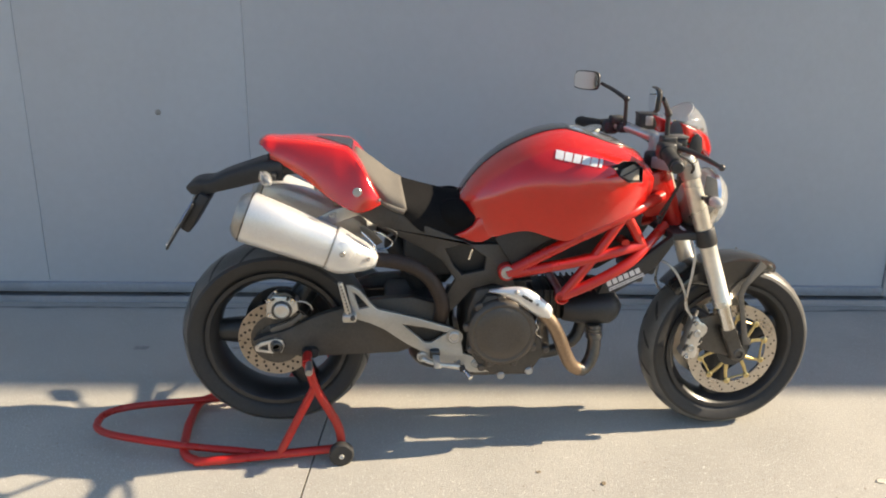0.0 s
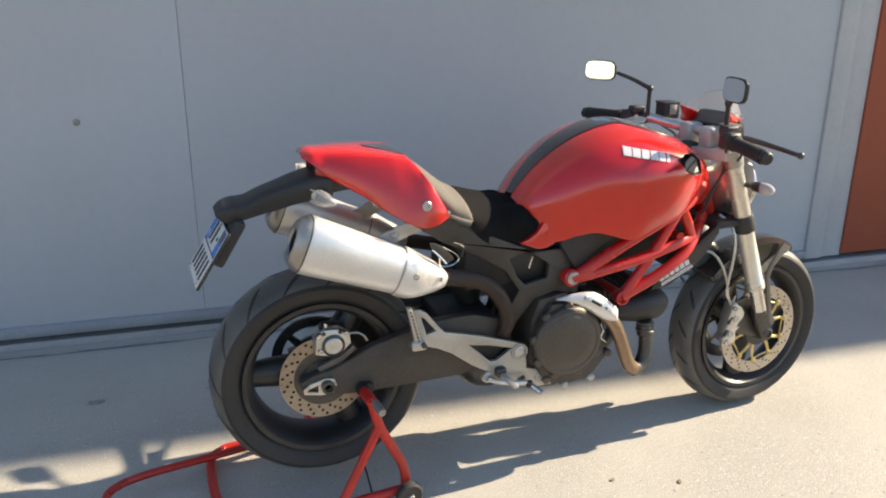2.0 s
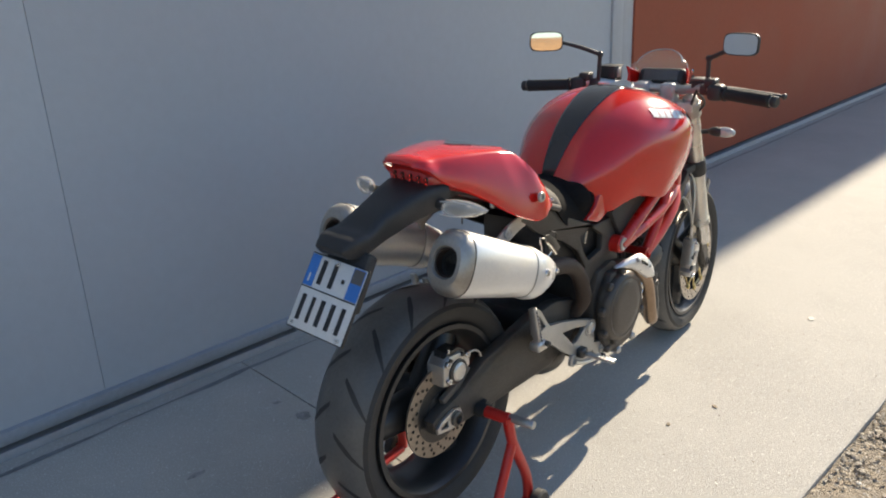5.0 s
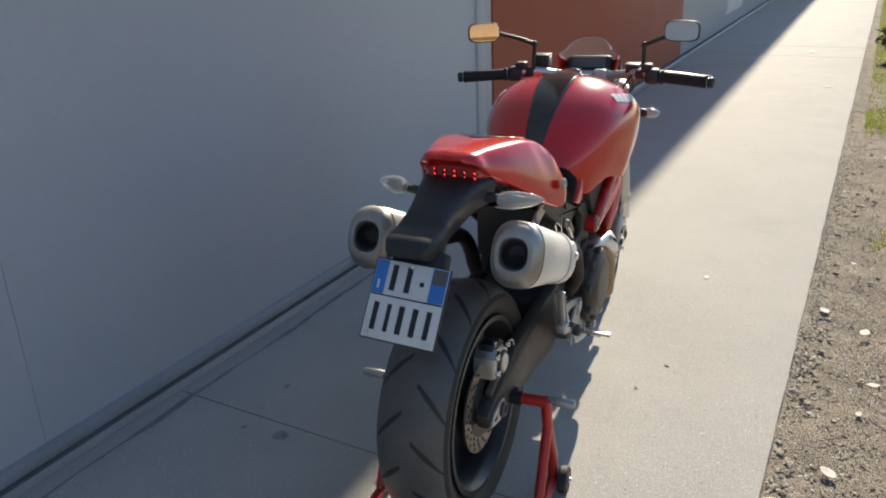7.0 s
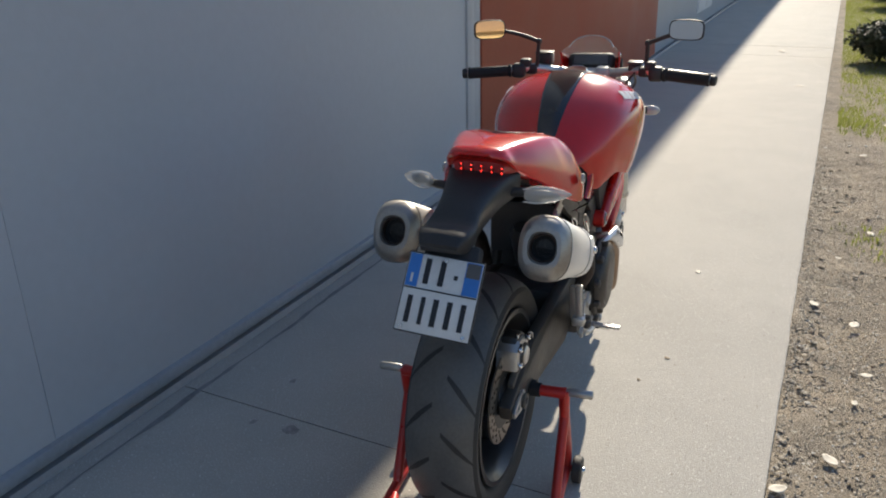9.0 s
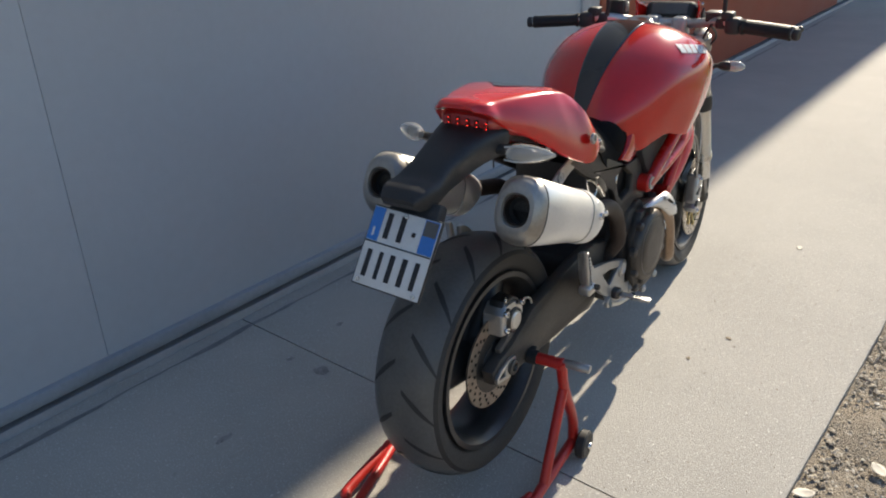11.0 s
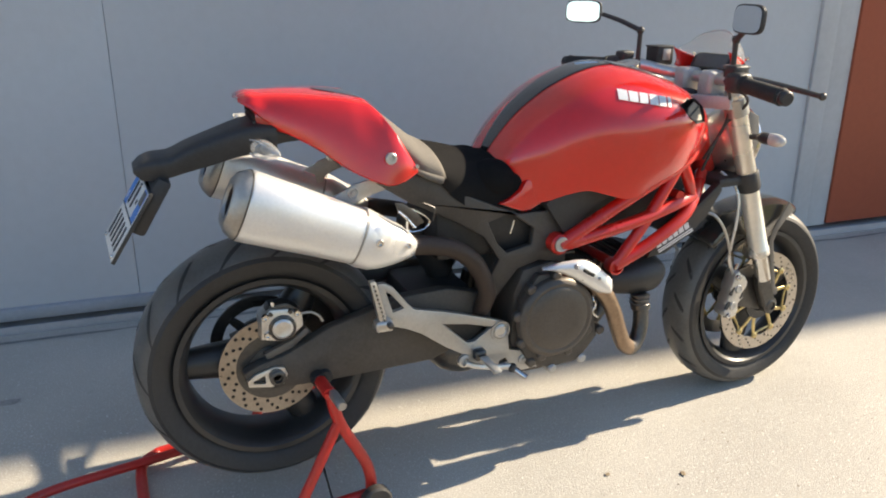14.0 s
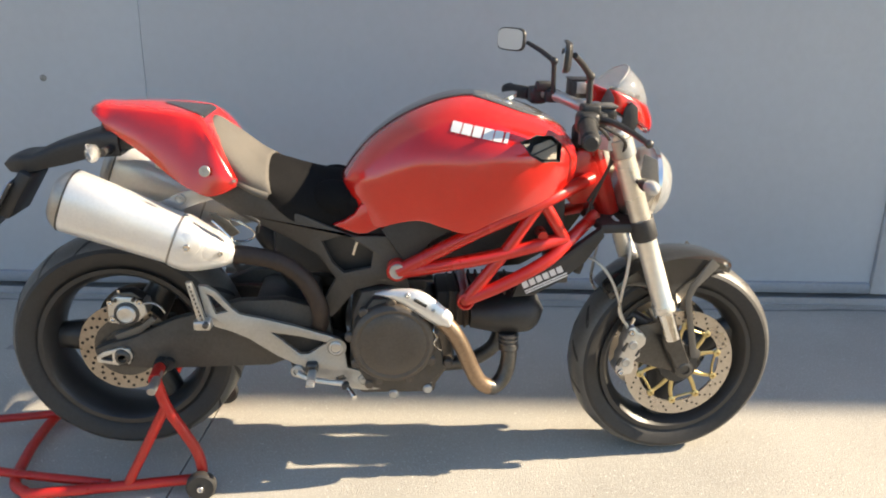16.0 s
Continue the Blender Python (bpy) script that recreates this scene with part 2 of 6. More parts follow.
def plate(outer, y0, y1, holes=(), bevel=0.002, bm=None):
    """A flat piece with the outline outer (x, z) and holes, from y0 to y1."""
    bm = bm or bmesh.new()
    b2 = bmesh.new()
    edges = []
    for loop in (outer, *holes):
        vs = [b2.verts.new((x, y0, z)) for x, z in loop]
        edges += [b2.edges.new((vs[i], vs[(i + 1) % len(vs)])) for i in range(len(vs))]
    bmesh.ops.triangle_fill(b2, use_beauty=True, use_dissolve=False, edges=edges)
    bmesh.ops.dissolve_limit(b2, angle_limit=0.01, verts=b2.verts, edges=[x for x in b2.edges if len(x.link_faces) == 2])
    ext = bmesh.ops.extrude_face_region(b2, geom=list(b2.faces))
    bmesh.ops.translate(b2, vec=(0, y1 - y0, 0), verts=[v for v in ext["geom"] if isinstance(v, bmesh.types.BMVert)])
    bmesh.ops.recalc_face_normals(b2, faces=b2.faces)
    if bevel:
        bmesh.ops.bevel(b2, geom=[x for x in b2.edges if len(x.link_faces) == 2 and x.calc_face_angle(0) > 0.6 and abs((x.verts[0].co - x.verts[1].co).y) < 1e-5],
                        offset=bevel, segments=2, profile=0.5, affect="EDGES")
    me = bpy.data.meshes.new("tmp")
    b2.to_mesh(me)
    b2.free()
    bm.from_mesh(me)
    bpy.data.meshes.remove(me)
    return bm


def block(a, b, bevel=0.004, bm=None, segments=2):
    """A box between two corners with rounded edges."""
    bm = bm or bmesh.new()
    r = bmesh.ops.create_cube(bm, size=1)
    bmesh.ops.scale(bm, vec=[abs(q - p) for p, q in zip(a, b)], verts=r["verts"])
    bmesh.ops.translate(bm, vec=[(p + q) / 2 for p, q in zip(a, b)], verts=r["verts"])
    if bevel:
        es = list({x for v in r["verts"] for x in v.link_edges})
        bmesh.ops.bevel(bm, geom=es, offset=bevel, segments=segments, profile=0.5, affect="EDGES")
    return bm


def egg(at, size, turn=(0, 0, 0), bm=None, u=20, v=12):
    bm = bm or bmesh.new()
    bmesh.ops.create_uvsphere(bm, u_segments=u, v_segments=v, radius=1, matrix=pose(*at, *turn) @ Matrix.Diagonal((*size, 1)))
    return bm


def bolt(at, r, axis=(0, -1, 0), h=0.006):
    """A round bolt head with a hollow."""
    return lathe([(0, r), (h * 0.7, r), (h, r * 0.85), (h, r * 0.5), (h * 0.4, r * 0.45)], at, axis, 16)


def curve(pts):
    """A smooth function through (x, value) pairs."""
    xs, vs = [p[0] for p in pts], [p[1] for p in pts]
    ms = np.gradient(np.array(vs), np.array(xs))

    def f(x):
        if x <= xs[0]:
            return vs[0]
        if x >= xs[-1]:
            return vs[-1]
        i = max(k for k in range(len(xs)) if xs[k] <= x)
        h = xs[i + 1] - xs[i]
        u = (x - xs[i]) / h
        return ((2 * u ** 3 - 3 * u * u + 1) * vs[i] + (u ** 3 - 2 * u * u + u) * h * ms[i]
                + (-2 * u ** 3 + 3 * u * u) * vs[i + 1] + (u ** 3 - u * u) * h * ms[i + 1])
    return f


def hull_point(x, a, top, low, wide, belt, under_wide, power):
    """A point on a body's upper cross-section at x: a = 0 on the crest, 1 at the widest place."""
    zb, zt, w = low(x), top(x), wide(x)
    zw = zb + belt * (zt - zb)
    t = a * math.pi / 2
    return Vector((x, w * math.sin(t) ** (2 / power), zw + (zt - zw) * math.cos(t) ** (2 / power)))


def hull(xs, top, low, wide, belt=0.45, under_wide=0.9, power=2.4, n=9, m=4):
    """A closed body lofted along x, alike on both sides."""
    bm = bmesh.new()
    rings = []
    for x in xs:
        half = [hull_point(x, k / n, top, low, wide, belt, under_wide, power) for k in range(n + 1)]
        zb, w = low(x), wide(x)
        zw = half[-1].z
        for k in range(1, m + 1):
            u = k / m
            half.append(Vector((x, w * (1 - (1 - under_wide) * u * u), zw + (zb - zw) * u)))
        ring = [Vector((p.x, -p.y, p.z)) for p in half] + [p for p in half[:0:-1]]
        rings.append([bm.verts.new(p) for p in ring])
    skin(bm, rings)
    return bm


def flip(bm):
    bmesh.ops.scale(bm, vec=(1, -1, 1), verts=bm.verts)
    return bm


# ---- the setting ----
SLOPE = -0.06


def wall_y(x):
    return 1.155 + SLOPE * x


def edge_y(x):
    return -0.665 - 0.072 * x


def strip(name, x0, x1, z0, z1, front, depth, mat, label="", bevel=0.003):
    """A straight piece of wall along the wall's line; front: how far it stands out."""
    bm = block((x0, 0, z0), (x1, depth + front, z1), bevel)
    for v in bm.verts:
        v.co.y += wall_y(v.co.x) - front
    ob = tagged(finish(name, bm, mat), label, "", "", "structure")
    return ob


wall = strip("wall_grey", -45, -1.1908, 0.085, 7.0, 0, 0.3, WALL, "smooth grey painted wall with fine vertical joints", 0.002)
under(strip("panel", -1.1892, -0.2408, 0.085, 7.0, 0, 0.3, WALL, bevel=0.0012), wall)
under(strip("panel", -0.2392, 2.667, 0.085, 7.0, 0, 0.3, WALL, bevel=0.0012), wall)
strip("wall_core", -45, 45, -0.2, 7.0, -0.2, 0.3, TRIM, "grey core of the wall behind its panels")
strip("trim_post", 2.67, 2.77, 0.05, 7.0, 0.012, 0.2, TRIM, "light grey painted metal post beside the red wall", 0.006)
strip("trim_jamb", 2.7725, 2.898, 0.05, 7.0, -0.006, 0.2, TRIM, "grey painted jamb between grey and red walls", 0.004)
strip("wall_red", 2.90, 8.3, 0.06, 7.0, 0.004, 0.3, RUST, "red-brown painted wall further along the building")
strip("wall_far", 8.31, 45, 0.06, 7.0, 0, 0.3, TRIM, "pale grey wall beyond the red stretch")
strip("baseboard", -45, 2.668, 0.052, 0.1, 0.022, 0.2, FOOT, "rounded grey ledge along the foot of the wall", 0.014)
strip("plinth", -45, 45, -0.1, 0.03, 0.006, 0.2, FOOT, "grey mortar plinth under the wall", 0.004)
bm = bmesh.new()
block((-45, 1.156, 7.0), (45, 9, 7.06), 0.01, bm)
for v in bm.verts:
    v.co.y += SLOPE * v.co.x
tagged(finish("roof", bm, TRIM), "flat grey roof of the long building", "", "", "structure")
bm = bmesh.new()
block((-45, 8.8, 0), (45, 9, 7.0), 0.01, bm)
block((-45, 1.5, 0), (-44.8, 8.8, 7.0), 0.01, bm)
block((44.8, 1.5, 0), (45, 8.8, 7.0), 0.01, bm)
for v in bm.verts:
    v.co.y += SLOPE * v.co.x
tagged(finish("wall_back", bm, WALL), "plain grey back walls of the building", "", "", "structure")

def spread(lo, hi, step, far):
    """Places along a line: close together from lo to hi, ever wider towards far."""
    mid = [lo + step * k for k in range(int((hi - lo) / step) + 1)]
    out, d = [], step
    while d < far:
        d *= 1.7
        out.append(d)
    return [lo - q for q in out[::-1]] + mid + [mid[-1] + q for q in out]


gx, gy = spread(-1.5, 8.5, 0.034, 900), spread(-4.2, -0.5, 0.034, 900)
bm = bmesh.new()
rows = []
for x in gx:
    row = []
    for y in gy:
        near = max(0, min(1, x + 1.5, 8.5 - x)) * max(0, min(1, y + 4.2))
        z = -0.03 + 0.014 * max(0, 1 - abs(y - edge_y(x)) / 0.25) + near * (0.016 * noise.noise((x * 1.3, y * 1.3, 0)) + 0.012 * noise.noise((x * 5, y * 5, 3)) + 0.009 * noise.noise((x * 17, y * 17, 7)) + 0.007 * noise.noise((x * 41, y * 41, 2)))
        row.append(bm.verts.new((x, y, min(z, -0.008) if y < edge_y(x) + 0.02 else -0.03)))
    rows.append(row)
skin(bm, rows, caps=False, closed=False)
ground = tagged(finish("ground", bm, SOIL, 180), "dry brown soil reaching the horizon", "", "", "structure")
JOINT = 0.1                              # the cross joints run a little askew


def slab(x0, x1):
    """One cast piece of the pavement, from the wall to the soil, its outer edge a little ragged."""
    bm = bmesh.new()
    n = max(2, int((x1 - x0) / 0.12)) if x0 > -15 and x1 < 12 else 8
    rows = []
    rng = random.Random(int(x0 * 10) + 99)
    for k in range(n + 1):
        x = x0 + (x1 - x0) * k / n
        jag = rng.uniform(-0.0022, 0.0022) if n > 8 else 0
        ye, yw = edge_y(x) + jag, wall_y(x) + 0.02
        rows.append([bm.verts.new((x + JOINT * y, y, z)) for y, z in ((yw, -0.1), (yw, 0), (ye + 0.012, 0), (ye + 0.002, -0.006), (ye - 0.004, -0.1))])
    skin(bm, rows)
    return bm


pave = tagged(finish("pavement", slab(0.139, 8.98), CONCRETE), "worn pale concrete pavement along the building", "", "", "structure")
for x0, x1 in ((-45, -14), (-13.99, 0.134), (8.99, 9.9), (9.912, 45)):
    part("slab", slab(x0, x1), CONCRETE, pave)


def blot(name, x, y, size, mat, label, seed, squash=0.7):
    """A flat stain or scrap of its own ragged shape on the pavement."""
    rng = random.Random(seed)
    bm = bmesh.new()
    vs = []
    for k in range(18):
        a = 2 * math.pi * k / 18
        r = size * rng.uniform(0.65, 1.1)
        vs.append(bm.verts.new((x + r * math.cos(a), y + squash * r * math.sin(a), 0.0015)))
    bm.faces.new(vs)
    return tagged(finish(name, bm, mat), label, "", "", "structure")


blot("stain", -0.636, 0.676, 0.036, STAIN, "dark oil spot on the concrete", 1, 0.6)
blot("stain", -0.25, 0.657, 0.03, STAIN, "small dark spot on the concrete", 2, 0.4)
blot("stain", 0.146, 0.789, 0.016, STAIN, "small dark spot on the concrete", 4)
blot("stain", 0.147, 0.656, 0.024, STAIN, "small dark spot on the concrete", 6, 1.3)
blot("stain", 0.396, 0.803, 0.018, STAIN, "small dark spot on the concrete", 7)

rng = random.Random(5)
bm = bmesh.new()
rows = []
for k in range(400):
    x = -6 + 14 * k / 399
    w = 0.006 + 0.009 * noise.noise((x * 3, 0, 0)) + 0.006 * noise.noise((x * 11, 5, 0)) + rng.uniform(0, 0.003)
    y = wall_y(x) - 0.075 + 0.016 * noise.noise((x * 2.1, 4, 0)) + 0.008 * noise.noise((x * 7, 2, 0))
    rows.append([bm.verts.new((x, y - max(w, 0.003), 0.0016)), bm.verts.new((x, y + max(w, 0.003), 0.0016))])
skin(bm, rows, caps=False, closed=False)
tagged(finish("damp_line", bm, WET), "dark damp line along the foot of the wall", "", "", "structure")
tagged(finish("wall_spot", lathe([(0, 0.001), (0.001, 0.013), (0.003, 0.011), (0.004, 0.001)], (-0.624, wall_y(-0.624), 0.876), (0, -1, 0), 9), STAIN),
       "dark chipped spot on the grey wall", "", "", "structure")


# ---- the motorcycle ----
bike = thing("motorcycle", (0.72, 0, 0), "red naked motorcycle with trellis frame on a paddock stand", "motorcycle")
RW, FW = Vector((0.013, 0, 0.352)), Vector((1.4525, 0, 0.2835))


def tyre(c, r, rim_r, w):
    """A tyre's closed cross-section turned round the axle."""
    pts = []
    for k in range(15):                                    # the tread's round crown
        a = radians(-74 + 148 * k / 14)
        pts.append((w / 2 * math.sin(a) / math.sin(radians(74)), r - (r - rim_r) * 0.42 * (1 - math.cos(a)) / (1 - math.cos(radians(74)))))
    pts += [(w * 0.47, rim_r + (r - rim_r) * 0.3), (w * 0.36, rim_r), (w * 0.3, rim_r - 0.004), (-w * 0.3, rim_r - 0.004), (-w * 0.36, rim_r), (-w * 0.47, rim_r + (r - rim_r) * 0.3)]
    return lathe(pts, c, sides=72, closed=True)


def crown(c, r, rim_r, w):
    """The dusty running surface, a hair above the tyre's carcass."""
    pts = []
    for k in range(13):
        a = radians(-62 + 124 * k / 12)
        pts.append((w / 2 * math.sin(a) / math.sin(radians(74)), r + 0.0006 - (r - rim_r) * 0.42 * (1 - math.cos(a)) / (1 - math.cos(radians(74)))))
    pts += [(y, q - 0.003) for y, q in pts[::-1]]
    return lathe(pts, c, sides=72, closed=True)


def grooves(c, r, w, count, seed):
    """Slanted tread grooves, as thin dark inlays that follow the crown."""
    bm = bmesh.new()
    for k in range(count):
        for s in (-1, 1):
            rows = []
            for j in range(6):
                u = j / 5
                a = 2 * math.pi * (k + (0.5 if s > 0 else 0)) / count + 0.26 * u
                t = radians(8 + 56 * u)
                y = s * w / 2 * math.sin(t) / math.sin(radians(74))
                rr = r - (r * 0.12) * (1 - math.cos(t)) / (1 - math.cos(radians(74))) + 0.0012
                h = 0.009 * (1 - abs(u - 0.4))
                rows.append([bm.verts.new(c + Vector((rr * math.cos(a + d / r), y, rr * math.sin(a + d / r)))) for d in (-h, h)])
            skin(bm, rows, caps=False, closed=False)
    return bm


def rim(c, r, w):
    return lathe([(-w / 2, r), (-w / 2, r - 0.012), (-w / 2 + 0.012, r - 0.022), (-w * 0.2, r - 0.034), (w * 0.2, r - 0.034), (w / 2 - 0.012, r - 0.022),
                  (w / 2, r - 0.012), (w / 2, r), (w * 0.3, r - 0.006), (-w * 0.3, r - 0.006)], c, sides=64, closed=True)


def spoke(c, angle, r_hub, r_out, w):
    """One broad tapered spoke."""
    def at(rad, deg, y):
        t = radians(angle + deg)
        return c + Vector((rad * math.cos(t), y, rad * math.sin(t)))
    bm = bmesh.new()
    tube([at(r_hub * 0.6, 0, 0), at((r_hub + r_out) * 0.5, 1, 0), at(r_out, 2, 0)], (0.05, 0.034), 12, bm=bm)
    for v in bm.verts:
        v.co.y *= w * 0.75
    return bm


def disc(c, y, r0, r1, t=0.0045):
    return lathe([(y - t / 2, r0), (y - t / 2, r1), (y + t / 2, r1), (y + t / 2, r0)], c, sides=64, closed=True)


def disc_holes(c, y, rows, count, s, size=0.0042):
    """Near-black studs painting the shade of drilled holes, seen from the side s."""
    bm = bmesh.new()
    for j, (r, off) in enumerate(rows):
        for k in range(count):
            a = 2 * math.pi * (k + off) / count
            lathe([(0, size), (0.0008, size)], c + Vector((r * math.cos(a), y + s * 0.0024, r * math.sin(a))), (0, s, 0), 8, bm)
    return bm


# rear wheel
rw = part("rear_wheel", rim(RW, 0.215, 0.15), RIM, bike, "black three-spoke alloy wheel")
part("tyre", tyre(RW, 0.2925, 0.211, 0.168), RUBBER, rw, "worn black rubber tyre")
part("tread", crown(RW, 0.2925, 0.211, 0.168), TREAD, rw)
part("tread_groove", grooves(RW, 0.293, 0.168, 15, 1), RUBBER, rw)["kind"] = "stuff"
for a in (176, 296, 56):
    part("spoke", spoke(RW, a, 0.055, 0.192, 1.2), RIM, rw)
part("hub", lathe([(-0.075, 0.028), (-0.068, 0.05), (-0.05, 0.056), (0.05, 0.058), (0.09, 0.05), (0.1, 0.028)], RW, sides=32), RIM, rw)
rd = part("brake_disc", disc(RW, -0.063, 0.078, 0.1175), REARDISC, rw, "drilled steel rear brake disc")
part("hole", disc_holes(RW, -0.063, ((0.087, 0), (0.098, 0.33), (0.109, 0.66)), 18, -1), HOLE, rw)["kind"] = "stuff"
part("disc_carrier", lathe([(-0.066, 0.03), (-0.066, 0.08), (-0.059, 0.08), (-0.059, 0.03)], RW, sides=32, closed=True), DARKSTEEL, rw)
sp = part("sprocket", lathe([(0.078, 0.09), (0.078, 0.118), (0.084, 0.118), (0.084, 0.09)], RW, sides=48, closed=True), DARKSTEEL, rw, "dark steel chain sprocket with cut-outs")
part("sprocket_hub", lathe([(0.074, 0.03), (0.074, 0.058), (0.088, 0.058), (0.088, 0.03)], RW, sides=40, closed=True), RIM, sp)
for k in range(6):
    a = 2 * math.pi * (k + 0.25) / 6
    part("sprocket_arm", tube([RW + Vector((r * math.cos(a), 0.081, r * math.sin(a))) for r in (0.05, 0.096)], (0.013, 0.01), 8), DARKSTEEL, sp)
part("axle", lathe([(-0.114, 0.012), (-0.111, 0.016), (-0.106, 0.018), (0.13, 0.018), (0.14, 0.016), (0.139, 0.012)], RW, sides=24), DARKSTEEL, rw, "steel rear axle")

# front wheel
fw = part("front_wheel", rim(FW, 0.213, 0.105), RIM, bike, "black three-spoke alloy wheel")
part("tyre", tyre(FW, 0.2825, 0.209, 0.122), RUBBER, fw, "worn black rubber tyre")
part("tread", crown(FW, 0.2825, 0.209, 0.122), TREAD, fw)
part("tread_groove", grooves(FW, 0.283, 0.122, 17, 2), RUBBER, fw)["kind"] = "stuff"
for a in (20, 140, 260):
    part("spoke", spoke(FW, a, 0.045, 0.192, 0.9), RIM, fw)
part("hub", lathe([(-0.07, 0.02), (-0.062, 0.04), (0.062, 0.04), (0.07, 0.02)], FW, sides=32), RIM, fw)
for s in (-1, 1):
    y = 0.068 * s
    bd = part("brake_disc", disc(FW, y, 0.113, 0.1515), DISC, fw, "drilled steel front brake disc")
    part("hole", disc_holes(FW, y, ((0.1215, 0.0), (0.1315, 0.3), (0.1415, 0.55)), 20, s, 0.003), HOLE, fw)["kind"] = "stuff"
    bm = lathe([(y - 0.004, 0.03), (y - 0.004, 0.054), (y + 0.004, 0.054), (y + 0.004, 0.03)], FW, sides=40, closed=True)
    part("disc_hub", bm, RIM, fw)

    def on_disc(r, deg, lift=0.0):
        return FW + Vector((r * math.cos(radians(deg)), y + s * lift, r * math.sin(radians(deg))))

    for k in range(10):
        deg = 36 * k + 14
        lean = 11 if k % 2 else -11
        arm = bmesh.new()
        tube([on_disc(0.05, deg - lean), on_disc(0.082, deg - lean * 0.45), on_disc(0.109, deg)], (0.0068, 0.0052), 8, bm=arm)
        for v in arm.verts:
            v.co.y = y + (v.co.y - y) * 0.6
        part("carrier_arm", arm, GOLD, fw, "pale gold anodised disc carrier")
        if k % 2:
            part("carrier_link", tube([on_disc(0.106, deg), on_disc(0.099, deg + 18), on_disc(0.106, deg + 36)], 0.0035, 6), GOLD, fw)
        part("bobbin", lathe([(0, 0.0098), (0.005, 0.0098), (0.007, 0.0065), (0.007, 0.003), (0.003, 0.002)], on_disc(0.109, deg, 0.001), (0, s, 0), 14), GOLD, fw)

# fork, clamps, fender
LEAN = 0.358


def fork_at(z, y, dx=0.0):
    return Vector((1.221 + (0.905 - z) * LEAN - 0.002 + dx, y, z))


for s in (-1, 1):
    y = 0.108 * s
    leg = part("fork_leg", lathe([(0, 0.0255), (0.0, 0.0265), (0.235, 0.0265), (0.24, 0.025)], fork_at(0.91, y), fork_at(0, y) - fork_at(0.91, y), 24), FORK, bike, "silver upside-down fork leg")
    d = fork_at(0, y) - fork_at(1, y)
    part("clamp_ring", lathe([(0.004, 0.028), (0.006, 0.0315), (0.05, 0.0315), (0.053, 0.028)], fork_at(0.905, y), d, 20), CAST, leg)
    part("fork_cap", lathe([(-0.012, 0.016), (-0.01, 0.022), (0.0, 0.024), (0.004, 0.024)], fork_at(0.91, y), d, 16), ALLOY, leg)
    part("fork_slider", lathe([(0, 0.026), (0.19, 0.026), (0.194, 0.029), (0.214, 0.029), (0.218, 0.023)], fork_at(0.655, y), d, 24), FORK, leg)
    part("stanchion", lathe([(0, 0.0215), (0.088, 0.0215)], fork_at(0.458, y), d, 24), CHROME, leg, "bright steel fork stanchion")
    yi = s * 0.099
    foot = tube([fork_at(0.383, s * 0.106), fork_at(0.365, s * 0.104), fork_at(0.335, yi, 0.004), Vector((FW.x - 0.002, yi, FW.z))], (0.0245, 0.023), 14)
    lathe([(-0.012, 0.018), (-0.01, 0.025), (0.01, 0.025), (0.012, 0.018)], Vector((FW.x, yi, FW.z)), (0, 1, 0), 20, foot)
    for v in foot.verts:
        if v.co.z < 0.385:
            v.co.y = s * min(0.112, max(0.084, abs(v.co.y)))
    part("fork_foot", foot, DARKSTEEL, leg, "dark cast fork foot")
    part("axle_nut", lathe([(0, 0.019), (0.004, 0.019), (0.006, 0.016), (0.006, 0.012), (0.0, 0.011)], (FW.x, yi + s * 0.01, FW.z), (0, s, 0), 24), DARKSTEEL, leg)
    for k, z in enumerate((0.31, 0.355)):
        part("pinch_bolt", bolt(fork_at(z, yi - s * 0.004, 0.026), 0.006, (0, s, 0), 0.01), CHROME, leg)
    part("lower_clamp", lathe([(0, 0.03), (0.004, 0.032), (0.05, 0.032), (0.054, 0.03)], fork_at(0.7, y), d, 24), BLACK, leg, "black fork clamp ring")
bm = block((1.19, -0.12, 0.665), (1.30, 0.12, 0.69), 0.008)
part("lower_yoke", bm, BLACK, bike)
bm = plate([(1.14, 0.0), (1.15, 0.05), (1.19, 0.125), (1.245, 0.125), (1.25, 0.06), (1.25, -0.06), (1.245, -0.125), (1.19, -0.125), (1.15, -0.05)], 0.872, 0.905)
for v in bm.verts:
    v.co.y, v.co.z = v.co.z, v.co.y
part("upper_yoke", bm, SATIN, bike, "silver cast upper fork yoke")
part("steering_stem", tube([(1.172, 0, 0.9), (1.245, 0, 0.69)], 0.03, 16), FRAME_RED, bike)
part("ignition_housing", block((1.14, -0.03, 0.86), (1.18, 0.03, 0.916), 0.012, segments=3), BLACK, bike)
for s in (-1, 1):
    part("head_gusset", plate([(1.09, 0.775), (1.15, 0.86), (1.18, 0.86), (1.21, 0.79), (1.2, 0.73), (1.14, 0.72)], s * 0.03, s * 0.045, bevel=0.004), FRAME_RED, bike)


